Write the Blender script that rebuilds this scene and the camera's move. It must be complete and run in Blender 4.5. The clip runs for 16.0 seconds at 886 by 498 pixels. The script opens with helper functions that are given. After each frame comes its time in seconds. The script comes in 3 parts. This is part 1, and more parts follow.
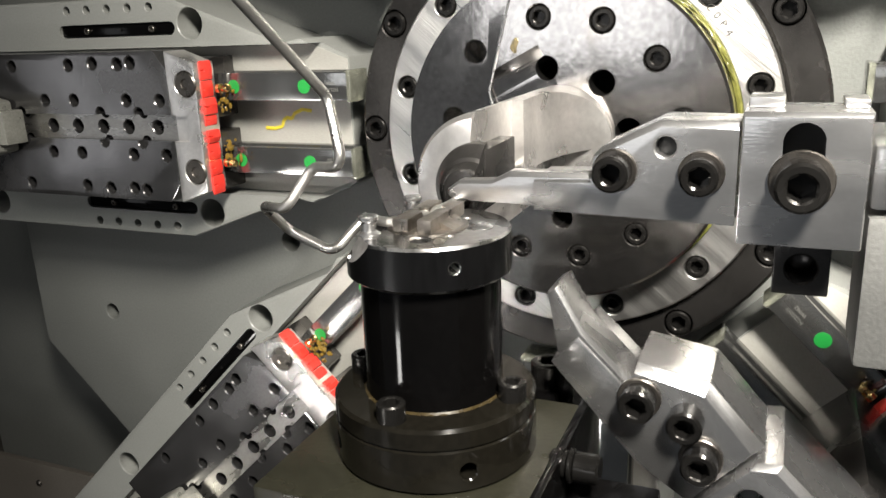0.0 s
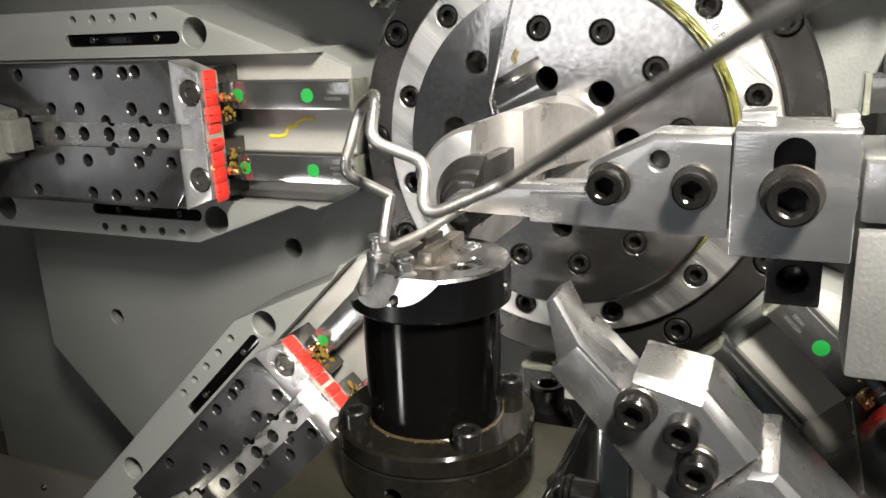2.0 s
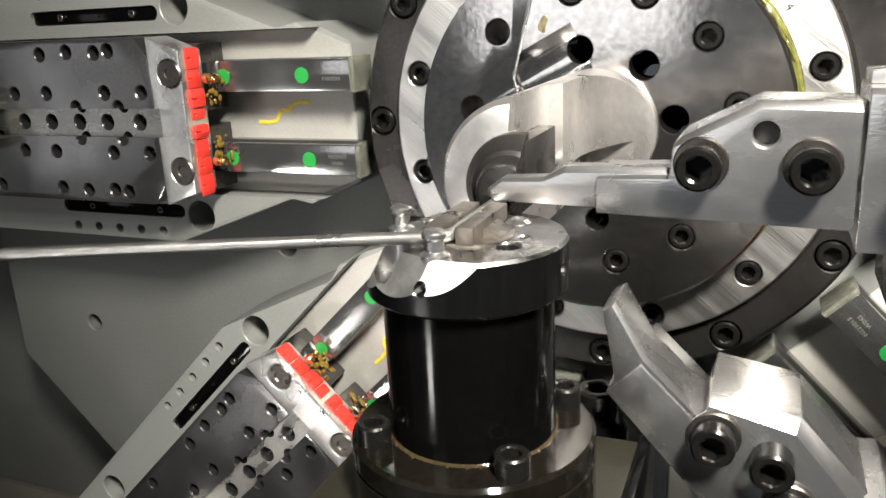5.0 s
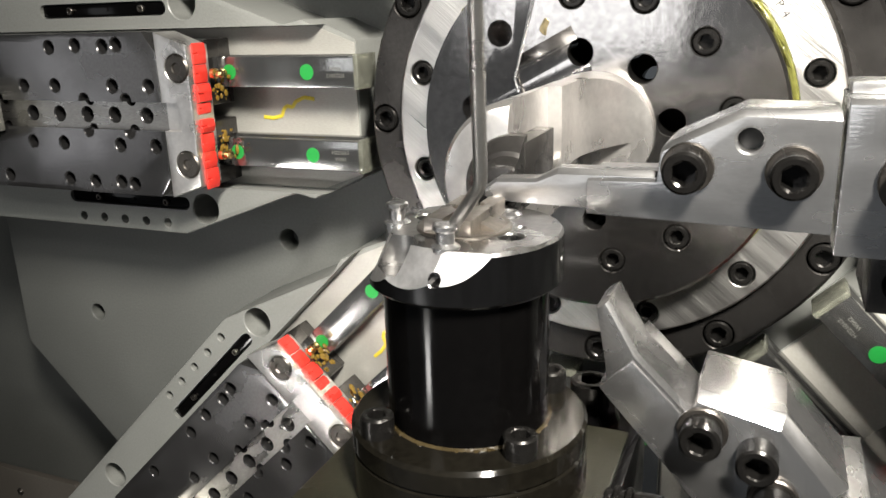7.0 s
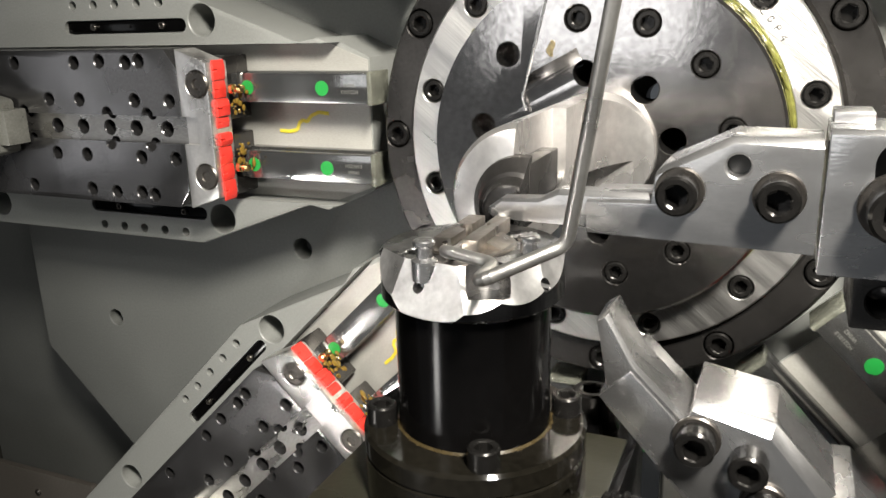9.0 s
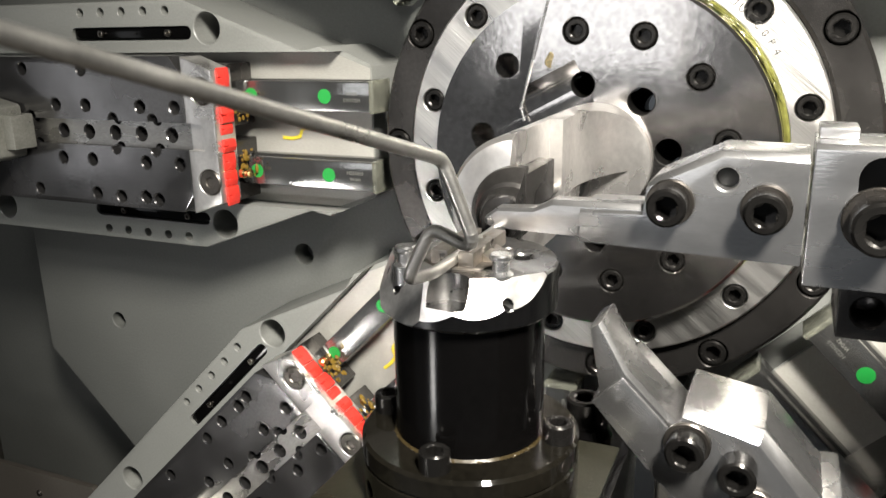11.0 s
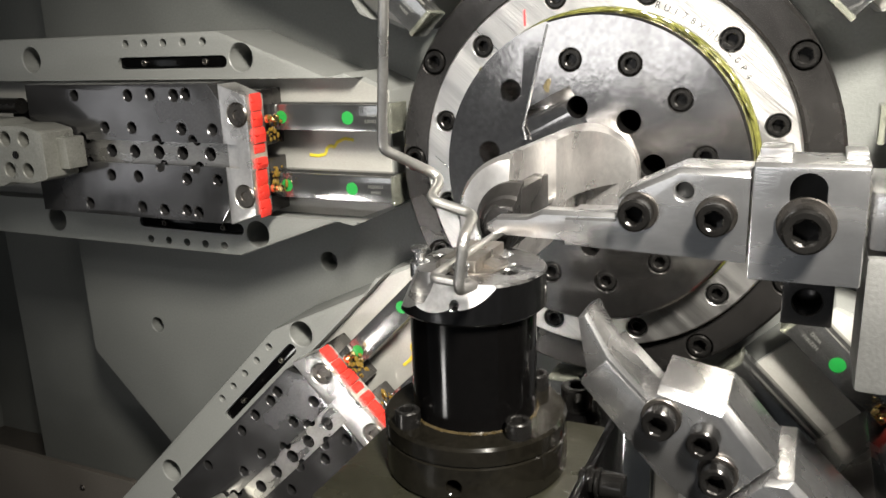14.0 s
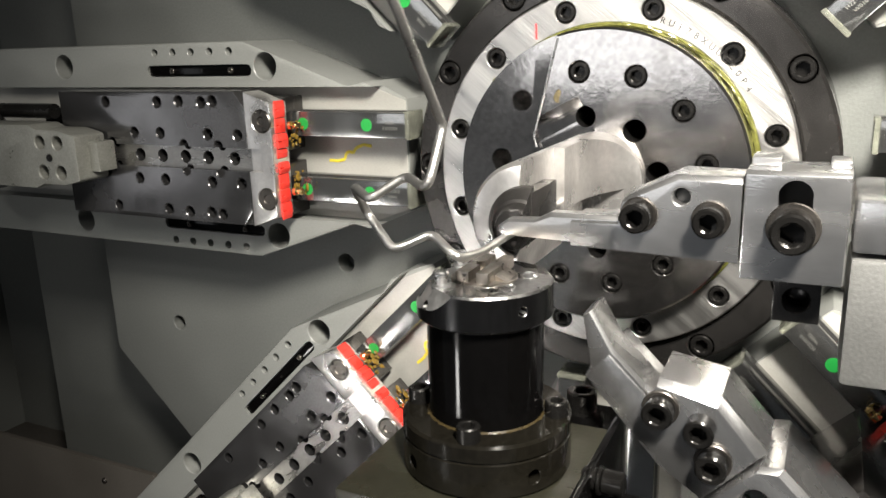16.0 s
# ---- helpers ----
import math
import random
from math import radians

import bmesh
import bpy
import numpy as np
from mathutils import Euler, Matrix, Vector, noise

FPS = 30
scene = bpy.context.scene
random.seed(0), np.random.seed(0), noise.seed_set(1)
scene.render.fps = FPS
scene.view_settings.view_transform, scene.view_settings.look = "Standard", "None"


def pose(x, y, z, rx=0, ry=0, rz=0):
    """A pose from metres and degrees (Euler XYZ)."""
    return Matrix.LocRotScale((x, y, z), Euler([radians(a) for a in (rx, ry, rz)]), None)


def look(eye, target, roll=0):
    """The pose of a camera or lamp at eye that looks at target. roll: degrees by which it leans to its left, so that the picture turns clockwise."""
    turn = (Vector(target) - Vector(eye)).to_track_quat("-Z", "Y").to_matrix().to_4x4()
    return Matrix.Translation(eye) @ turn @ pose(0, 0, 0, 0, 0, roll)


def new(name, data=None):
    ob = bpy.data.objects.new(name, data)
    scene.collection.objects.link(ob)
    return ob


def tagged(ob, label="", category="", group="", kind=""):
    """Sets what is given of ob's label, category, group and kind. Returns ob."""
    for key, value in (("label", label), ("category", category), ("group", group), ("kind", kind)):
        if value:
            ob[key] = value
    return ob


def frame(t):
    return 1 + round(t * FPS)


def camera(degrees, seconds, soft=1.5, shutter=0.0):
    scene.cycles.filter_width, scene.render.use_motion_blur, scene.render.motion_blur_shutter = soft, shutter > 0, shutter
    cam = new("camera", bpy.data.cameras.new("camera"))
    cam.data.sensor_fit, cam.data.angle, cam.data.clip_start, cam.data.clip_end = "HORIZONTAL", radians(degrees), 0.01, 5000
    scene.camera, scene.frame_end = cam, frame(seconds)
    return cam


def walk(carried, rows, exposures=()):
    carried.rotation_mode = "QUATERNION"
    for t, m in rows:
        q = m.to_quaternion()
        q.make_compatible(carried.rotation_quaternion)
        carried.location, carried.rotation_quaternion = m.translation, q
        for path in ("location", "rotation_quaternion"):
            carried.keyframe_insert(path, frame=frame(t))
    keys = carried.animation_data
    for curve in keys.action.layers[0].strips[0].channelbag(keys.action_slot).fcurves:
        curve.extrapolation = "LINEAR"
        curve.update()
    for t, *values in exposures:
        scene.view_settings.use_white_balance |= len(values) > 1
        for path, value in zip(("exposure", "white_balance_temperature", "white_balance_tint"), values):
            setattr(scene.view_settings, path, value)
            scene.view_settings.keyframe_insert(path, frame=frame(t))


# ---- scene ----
cam = camera(58.1, 16.0, shutter=0.4)
PATH = [
    (0, (0.118, -0.467, 0.07), (-0.647, 1.295, -0.488), -2.3),
    (0.5, (0.117, -0.466, 0.07), (-0.654, 1.293, -0.489), -2.5),
    (1, (0.118, -0.468, 0.071), (-0.655, 1.29, -0.485), -2.4),
    (1.5, (0.12, -0.469, 0.073), (-0.653, 1.291, -0.479), -2.3),
    (2, (0.121, -0.47, 0.074), (-0.653, 1.291, -0.475), -2.3),
    (2.5, (0.126, -0.469, 0.072), (-0.646, 1.292, -0.479), -2.2),
    (3, (0.129, -0.471, 0.072), (-0.64, 1.289, -0.485), -2.4),
    (3.5, (0.129, -0.477, 0.075), (-0.64, 1.283, -0.48), -2.5),
    (4, (0.126, -0.483, 0.078), (-0.65, 1.279, -0.463), -2.7),
    (4.5, (0.098, -0.445, 0.069), (-0.667, 1.324, -0.465), -2.9),
    (5, (0.083, -0.424, 0.06), (-0.66, 1.345, -0.504), -2.7),
    (7.5, (0.089, -0.434, 0.066), (-0.657, 1.33, -0.51), -1.7),
    (8, (0.091, -0.438, 0.069), (-0.66, 1.326, -0.502), -1.7),
    (8.5, (0.09, -0.445, 0.069), (-0.67, 1.318, -0.495), -1.5),
    (9, (0.093, -0.445, 0.071), (-0.675, 1.314, -0.489), -1.6),
    (11.5, (0.1, -0.456, 0.075), (-0.674, 1.306, -0.47), -1.1),
    (12, (0.11, -0.465, 0.077), (-0.667, 1.297, -0.464), -1.3),
    (12.5, (0.112, -0.472, 0.079), (-0.664, 1.292, -0.455), -1.5),
    (13, (0.116, -0.484, 0.082), (-0.673, 1.275, -0.45), -1.8),
    (13.5, (0.119, -0.491, 0.086), (-0.686, 1.262, -0.441), -1.9),
    (14, (0.123, -0.498, 0.086), (-0.696, 1.25, -0.436), -2.0),
    (14.5, (0.123, -0.503, 0.087), (-0.707, 1.241, -0.433), -2.0),
    (15, (0.126, -0.507, 0.085), (-0.707, 1.234, -0.437), -1.9),
    (15.5, (0.129, -0.516, 0.089), (-0.709, 1.224, -0.428), -1.8),
    (16, (0.133, -0.522, 0.09), (-0.715, 1.217, -0.417), -1.7),
]
walk(cam, [(t, look(eye, target, roll)) for t, eye, target, roll in PATH])

# ---- world and light ----
world = bpy.data.worlds.new("world")
scene.world = world
world.use_nodes = True
bg = world.node_tree.nodes["Background"]
bg.inputs["Color"].default_value = (0.86, 0.93, 1.0, 1)
bg.inputs["Strength"].default_value = 0.08


def area_lamp(name, eye, target, size, size_y, watts, colour, spread):
    data = bpy.data.lights.new(name, "AREA")
    data.shape, data.size, data.size_y, data.energy, data.color = "RECTANGLE", size, size_y, watts, colour
    data.spread = radians(spread)
    ob = new(name, data)
    ob.matrix_world = look(eye, target)
    return ob


area_lamp("work_lamp", (0.34, -0.62, 0.55), (0.14, -0.02, -0.02), 0.09, 0.18, 11.1, (1.0, 0.95, 0.86), 80)
# two unseen area lamps, added to give the steel something bright to reflect
area_lamp("reflection_fill", (-2.3, -1.75, -0.05), (-0.3, 0, 0.0), 0.5, 0.8, 1.7, (0.97, 0.98, 1.0), 180)
area_lamp("reflection_fill", (-0.58, -2.5, 0.2), (-0.05, 0, 0.0), 0.7, 0.6, 3.0, (0.97, 0.98, 1.0), 180)
area_lamp("overhead_lamp", (-0.42, -1.05, 0.60), (-0.02, -0.2, 0.0), 0.30, 0.12, 1.5, (1.0, 0.97, 0.92), 120)
area_lamp("bench_lamp", (-0.80, -1.38, -0.69), (-0.16, 0.02, -0.16), 0.16, 0.16, 0.5, (1.0, 0.97, 0.93), 60)
scene.view_settings.exposure = 0.0

# ---- materials ----


def material(name, colour, rough=0.5, metal=0.0, grain=60.0, vary=0.12, bump=0.05, stain=9.0, rough_vary=0.12, stretch=(1, 1, 1), coat=0.0, turn=0.0, wave=0.0):
    """Procedural surface: colour varied at two scales, roughness variation and fine relief, in object space."""
    mat = bpy.data.materials.new(name)
    mat.use_nodes = True
    nt = mat.node_tree
    bsdf = nt.nodes["Principled BSDF"]
    co = nt.nodes.new("ShaderNodeTexCoord")
    mp = nt.nodes.new("ShaderNodeMapping")
    mp.vector_type = "TEXTURE"
    mp.inputs["Scale"].default_value = [1 / q for q in stretch]
    mp.inputs["Rotation"].default_value = (0, radians(turn), 0)
    nt.links.new(co.outputs["Object"], mp.inputs["Vector"])
    fine, large = nt.nodes.new("ShaderNodeTexNoise"), nt.nodes.new("ShaderNodeTexNoise")
    fine.inputs["Scale"].default_value, large.inputs["Scale"].default_value = grain * 10, stain
    fine.inputs["Detail"].default_value, large.inputs["Detail"].default_value = 4, 5
    for n in (fine, large):
        nt.links.new(mp.outputs["Vector"], n.inputs["Vector"])
    mix = nt.nodes.new("ShaderNodeMath")
    mix.operation = "ADD"
    nt.links.new(fine.outputs["Fac"], mix.inputs[0])
    nt.links.new(large.outputs["Fac"], mix.inputs[1])
    ramp = nt.nodes.new("ShaderNodeMapRange")
    ramp.inputs["From Min"].default_value, ramp.inputs["From Max"].default_value = 0.6, 1.4
    ramp.inputs["To Min"].default_value, ramp.inputs["To Max"].default_value = 1 - vary, 1 + vary
    nt.links.new(mix.outputs[0], ramp.inputs["Value"])
    tint = nt.nodes.new("ShaderNodeVectorMath")
    tint.operation = "SCALE"
    tint.inputs[0].default_value = colour
    nt.links.new(ramp.outputs["Result"], tint.inputs["Scale"])
    nt.links.new(tint.outputs["Vector"], bsdf.inputs["Base Color"])
    rr = nt.nodes.new("ShaderNodeMapRange")
    rr.inputs["From Min"].default_value, rr.inputs["From Max"].default_value = 0.3, 0.7
    rr.inputs["To Min"].default_value, rr.inputs["To Max"].default_value = max(0.02, rough - rough_vary), min(1, rough + rough_vary)
    nt.links.new(large.outputs["Fac"], rr.inputs["Value"])
    nt.links.new(rr.outputs["Result"], bsdf.inputs["Roughness"])
    bsdf.inputs["Metallic"].default_value = metal
    bsdf.inputs["Coat Weight"].default_value = coat
    bsdf.inputs["Coat Roughness"].default_value = 0.15
    if wave:
        wv = nt.nodes.new("ShaderNodeBump")
        wv.inputs["Strength"].default_value, wv.inputs["Distance"].default_value = wave, 0.004
        nt.links.new(large.outputs["Fac"], wv.inputs["Height"])
        nt.links.new(wv.outputs["Normal"], bsdf.inputs["Normal"])
    if bump:
        bp = nt.nodes.new("ShaderNodeBump")
        bp.inputs["Strength"].default_value, bp.inputs["Distance"].default_value = bump, 0.001
        nt.links.new(fine.outputs["Fac"], bp.inputs["Height"])
        if wave:
            nt.links.new(wv.outputs["Normal"], bp.inputs["Normal"])
        nt.links.new(bp.outputs["Normal"], bsdf.inputs["Normal"])
    return mat


PAINT = material("grey_paint", (0.100, 0.1035, 0.097), 0.48, 0, 45, 0.16, 0.22)
CAST = material("grey_cast_paint", (0.18, 0.184, 0.173), 0.38, 0, 60, 0.15, 0.2)
STEEL = material("ground_steel", (0.49, 0.487, 0.488), 0.26, 0.962, 40, 0.12, 0.05, 22, 0.05, (1, 1, 3))
BRUSHED = material("turned_steel", (0.54, 0.53, 0.51), 0.35, 1, 22, 0.22, 0.25, 16, 0.1, (0.12, 1, 6), 0, 40)
POLISH = material("polished_steel", (0.47, 0.45, 0.435), 0.13, 0.99, 30, 0.26, 0.03, 11, 0.05, wave=0.06)
NOSE = material("milled_steel", (0.68, 0.66, 0.64), 0.30, 0.93, 30, 0.15, 0.08, 30, 0.08, wave=0.3)
PLATE = material("burnished_steel", (0.15, 0.147, 0.148), 0.2, 0.9, 50, 0.25, 0.03, 18)
DARKSTEEL = material("dark_steel", (0.072, 0.068, 0.065), 0.24, 0.9, 40, 0.25, 0.06, 22)
BLACK = material("black_oxide", (0.0015, 0.0014, 0.0014), 0.11, 0.05, 40, 0.25, 0.01, 25, 0.05)
BLACK.node_tree.nodes["Principled BSDF"].inputs["Specular IOR Level"].default_value = 0.15
SCREW = material("black_oxide_screw", (0.020, 0.019, 0.018), 0.22, 0.8, 40, 0.25, 0.06, 60)
WORN = material("worn_screw_steel", (0.11, 0.10, 0.09), 0.33, 0.95, 40, 0.25, 0.06, 60)
# near black, puts the shade inside the side tool's hole and slot into colour
HOLE = material("bore_shade", (0.006, 0.006, 0.006), 0.5, 0.1, 40, 0.2, 0.05)
RED = material("red_seal_rubber", (0.58, 0.03, 0.02), 0.52, 0, 50, 0.15, 0.1, 60)
GREASE = material("yellow_grease", (0.13, 0.080, 0.014), 0.09, 0, 20, 0.35, 0.4, 80)
BRASS = material("brass", (0.70, 0.50, 0.22), 0.25, 1, 30, 0.2, 0.1, 80)
GREEN = material("green_sticker", (0.010, 0.22, 0.035), 0.45, 0, 40, 0.08, 0.02, 80)
RAIL = material("oiled_rail_steel", (0.21, 0.21, 0.205), 0.13, 0.9, 30, 0.2, 0.03, 25)
YELLOW = material("yellow_paint_mark", (0.55, 0.45, 0.03), 0.4, 0, 40, 0.2, 0.05, 60)
INK = material("white_ink", (0.11, 0.11, 0.10), 0.6, 0, 40, 0.1, 0.0)
ENGRAVE = material("dark_engraving", (0.012, 0.011, 0.01), 0.9, 0, 40, 0.1, 0.0)
WIRE = material("drawn_wire", (0.44, 0.43, 0.41), 0.34, 0.955, 60, 0.15, 0.1, 40)
REDINK = material("red_ink", (0.6, 0.03, 0.03), 0.5, 0, 40, 0.1, 0.0)
FILM = material("green_grease", (0.075, 0.075, 0.02), 0.10, 0, 30, 0.6, 0.3, 60)
OIL = material("brown_oil", (0.022, 0.016, 0.007), 0.2, 0, 30, 0.4, 0.2, 60)
CLEAR = material("oily_clear_plastic", (0.55, 0.56, 0.46), 0.06, 0, 30, 0.5, 0.15, 90)
CLEAR.node_tree.nodes["Principled BSDF"].inputs["Transmission Weight"].default_value = 0.85
OILBLACK = material("oily_black_flange", (0.0045, 0.004, 0.003), 0.10, 0.0, 40, 0.4, 0.012, 35, 0.05)
OILBLACK.node_tree.nodes["Principled BSDF"].inputs["Specular IOR Level"].default_value = 0.4
GROOVE = material("milled_groove_steel", (0.36, 0.35, 0.335), 0.3, 0.95, 35, 0.25, 0.08, 40, 0.1, (1, 1, 3))
# worn flats, coloured lighter than the cap's top for the lamp's glare
FLAT = material("worn_flat_glare", (0.62, 0.61, 0.60), 0.36, 0.95, 40, 0.25, 0.08, 60, 0.1)
CAPSIDE = material("blackened_cap_steel", (0.022, 0.022, 0.023), 0.22, 0.9, 45, 0.3, 0.05, 30, 0.06, (1, 1, 0.2))
CAPSTEEL = material("worn_cap_steel", (0.30, 0.295, 0.29), 0.28, 1, 35, 0.3, 0.1, 60)
MANDREL = material("worn_mandrel_steel", (0.27, 0.245, 0.22), 0.34, 1, 40, 0.3, 0.08, 70)
OLIVE = material("oily_olive_paint", (0.014, 0.0135, 0.009), 0.3, 0.2, 40, 0.3, 0.1, 30)
ARM = material("cast_steel", (0.085, 0.085, 0.082), 0.5, 0.3, 60, 0.22, 0.2, 20)
LINKM = material("cast_iron_link", (0.25, 0.25, 0.225), 0.36, 0.5, 60, 0.25, 0.15, 40)
YELLOW_OIL = material("yellow_oil", (0.30, 0.24, 0.13), 0.25, 0.85, 30, 0.4, 0.2, 90)
CHAN = material("machined_iron", (0.34, 0.332, 0.305), 0.4, 0.3, 40, 0.15, 0.08, 14, 0.1, (1, 1, 4))
FLOORP = material("brown_grey_sheet", (0.065, 0.058, 0.05), 0.45, 0.2, 40, 0.2, 0.1, 8)

# ---- building helpers: all sizes below are millimetres ----
MM = 0.001
AXIS_Z = -0.5  # height of the wire's feed axis
FACE = pose(0, 0, 0, 90, 0, 0)  # turns a lathe's axis from +z to -y, towards the open side of the machine


def at(x, y, z):
    return Matrix.Translation((x, y, z))


def smooth_by_angle(me, degrees=20):
    me.shade_smooth()
    me.set_sharp_from_angle(angle=radians(degrees))


def part(name, bm, mat, parent=None, label="", m=None):
    bmesh.ops.scale(bm, vec=(MM, MM, MM), verts=bm.verts)
    me = bpy.data.meshes.new(name)
    bm.to_mesh(me)
    bm.free()
    me.materials.append(mat)
    smooth_by_angle(me)
    ob = new(name, me)
    if parent:
        ob.parent = parent
    if m is not None:
        ob.matrix_basis = m
    return tagged(ob, label)


def again(ob, parent, m=None):
    """Another part on the same mesh."""
    o = new(ob.name.split(".")[0], ob.data)
    o.parent = parent
    if m is not None:
        o.matrix_basis = m
    if "label" in ob:
        o["label"] = ob["label"]
    return o


def mm(x, y, z, rx=0, ry=0, rz=0):
    return pose(x * MM, y * MM, z * MM, rx, ry, rz)


def thing(name, m, label, category, group="", kind=""):
    ob = new(name)
    ob.empty_display_size = 0.02
    ob.matrix_world = m
    return tagged(ob, label, category, group, kind)


def joined(*bms):
    out = bmesh.new()
    for b in bms:
        me = bpy.data.meshes.new("tmp")
        b.to_mesh(me)
        b.free()
        out.from_mesh(me)
        bpy.data.meshes.remove(me)
    return out


def moved(bm, m):
    bmesh.ops.transform(bm, matrix=m, verts=bm.verts)
    return bm


def bevelled(bm, w, seg=2, angle=30):
    if w:
        edges = [e for e in bm.edges if len(e.link_faces) == 2 and e.calc_face_angle(0) > radians(angle)]
        bmesh.ops.bevel(bm, geom=edges, offset=w, segments=seg, affect="EDGES", profile=0.6, clamp_overlap=True)
    return bm


def box(x0, x1, y0, y1, z0, z1, bev=0.6):
    bm = bmesh.new()
    bmesh.ops.create_cube(bm, size=1)
    bmesh.ops.transform(bm, matrix=Matrix.LocRotScale(((x0 + x1) / 2, (y0 + y1) / 2, (z0 + z1) / 2), None, (abs(x1 - x0), abs(y1 - y0), abs(z1 - z0))), verts=bm.verts)
    return bevelled(bm, bev)


def prism(outline, y0, y1, bev=0.6):
    """An outline in x, z drawn out from y0 (front) to y1 (back)."""
    bm = bmesh.new()
    front = [bm.verts.new((x, y0, z)) for x, z in outline]
    back = [bm.verts.new((x, y1, z)) for x, z in outline]
    n = len(outline)
    bm.faces.new(front), bm.faces.new(back[::-1])
    for i in range(n):
        j = (i + 1) % n
        bm.faces.new((front[j], front[i], back[i], back[j]))
    bmesh.ops.recalc_face_normals(bm, faces=bm.faces)
    return bevelled(bm, bev)


def stepped(front, full, y0, y1, y2, bev=0.5):
    """A solid whose front outline at y0 widens to the full outline at y1, then runs straight back to y2."""
    bm = bmesh.new()
    rings = [[bm.verts.new((x, y, z)) for x, z in ring] for ring, y in ((front, y0), (full, y1), (full, y2))]
    n = len(front)
    bm.faces.new(rings[0]), bm.faces.new(rings[2][::-1])
    for a, b in zip(rings, rings[1:]):
        for i in range(n):
            j = (i + 1) % n
            bm.faces.new((a[j], a[i], b[i], b[j]))
    bmesh.ops.recalc_face_normals(bm, faces=bm.faces)
    return bevelled(bm, bev)


def lathe(profile, n=32, closed=False):
    """Radius and height pairs turned round z; ends at radius 0 or as open rings closed by caps."""
    n = 20 if 8 <= n < 20 else n
    bm = bmesh.new()
    rings = []
    for r, h in profile:
        if r < 1e-6:
            rings.append([bm.verts.new((0, 0, h))])
        else:
            rings.append([bm.verts.new((r * math.cos(2 * math.pi * i / n), r * math.sin(2 * math.pi * i / n), h)) for i in range(n)])
    pairs = list(zip(rings, rings[1:])) + ([(rings[-1], rings[0])] if closed else [])
    for a, b in pairs:
        for i in range(n):
            j = (i + 1) % n
            if len(a) == 1 and len(b) > 1:
                bm.faces.new((a[0], b[i], b[j]))
            elif len(b) == 1 and len(a) > 1:
                bm.faces.new((a[i], a[j], b[0]))
            elif len(a) > 1:
                bm.faces.new((a[i], a[j], b[j], b[i]))
    if not closed:
        for ring in (rings[0], rings[-1]):
            if len(ring) > 1:
                bm.faces.new(ring)
    bmesh.ops.recalc_face_normals(bm, faces=bm.faces)
    return bm


def rod(r, a, b, n=16, bev=0.0):
    a, b = Vector(a), Vector(b)
    d = (b - a).length
    prof = [(0, 0), (r - bev, 0), (r, bev), (r, d - bev), (r - bev, d), (0, d)] if bev else [(0, 0), (r, 0), (r, d), (0, d)]
    return moved(lathe(prof, n), Matrix.Translation(a) @ (b - a).to_track_quat("Z", "Y").to_matrix().to_4x4())


def capscrew(r, h, key=None, n=24):
    """Socket cap screw head along +z, base at z 0, with its hexagon recess."""
    key = key or r * 0.52
    n = max(n, 24)
    bm = bmesh.new()
    c = r * 0.12

    def ring(rad, z, hexa=False):
        out = []
        for i in range(n):
            a = 2 * math.pi * i / n
            q = rad
            if hexa:
                q = rad * math.cos(math.pi / 6) / math.cos((a + math.pi / 6) % (math.pi / 3) - math.pi / 6)
            out.append(bm.verts.new((q * math.cos(a), q * math.sin(a), z)))
        return out

    rings = [ring(r, 0), ring(r, h - c), ring(r - c, h), ring(key * 1.22, h), ring(key * 1.14, h - c * 0.6, True), ring(key * 1.12, h * 0.1, True)]
    for a, b in zip(rings, rings[1:]):
        for i in range(n):
            j = (i + 1) % n
            bm.faces.new((a[i], a[j], b[j], b[i]))
    bm.faces.new(rings[-1]), bm.faces.new(rings[0][::-1])
    bmesh.ops.recalc_face_normals(bm, faces=bm.faces)
    return bm


def cut(bm, *cutters):
    """bm less the cutters, as a new bmesh."""
    obs = []
    for b in (bm, joined(*cutters)):
        me = bpy.data.meshes.new("tmp")
        b.to_mesh(me)
        b.free()
        obs.append(new("tmp", me))
    mod = obs[0].modifiers.new("cut", "BOOLEAN")
    mod.operation, mod.solver, mod.object, mod.use_self = "DIFFERENCE", "EXACT", obs[1], True
    me = bpy.data.meshes.new_from_object(obs[0].evaluated_get(bpy.context.evaluated_depsgraph_get()))
    out = bmesh.new()
    out.from_mesh(me)
    for ob in obs:
        old = ob.data
        bpy.data.objects.remove(ob)
        bpy.data.meshes.remove(old)
    bpy.data.meshes.remove(me)
    return out


def bore(x, y, z, r, depth, chamfer=0.7, n=20):
    """A cutter: a chamfered hole from the face at y inwards (+y)."""
    prof = [(0, depth + 0.55 * r), (r, depth), (r, chamfer), (r + chamfer + 0.5, -0.5), (0, -0.5)]
    bm = lathe([(q, -h) for q, h in prof], n)
    return moved(bm, at(x, y, z) @ FACE)


def words(text, size, mat, parent, m, depth=0.15, label=""):
    cu = bpy.data.curves.new("lettering", "FONT")
    cu.body, cu.size, cu.extrude, cu.align_x, cu.align_y = text, size, depth, "CENTER", "CENTER"
    cu.resolution_u = 2
    tmp = new("tmp", cu)
    me = bpy.data.meshes.new_from_object(tmp.evaluated_get(bpy.context.evaluated_depsgraph_get()))
    bpy.data.objects.remove(tmp)
    bm = bmesh.new()
    bm.from_mesh(me)
    bpy.data.meshes.remove(me)
    return part("lettering", bm, mat, parent, label, m)


# ---- the large structure ----


def octagon(a):
    b = a * math.tan(radians(22.5))
    return [(-a, -b), (-a, b), (-b, a), (b, a), (a, b), (a, -b), (b, -a), (-b, -a)]


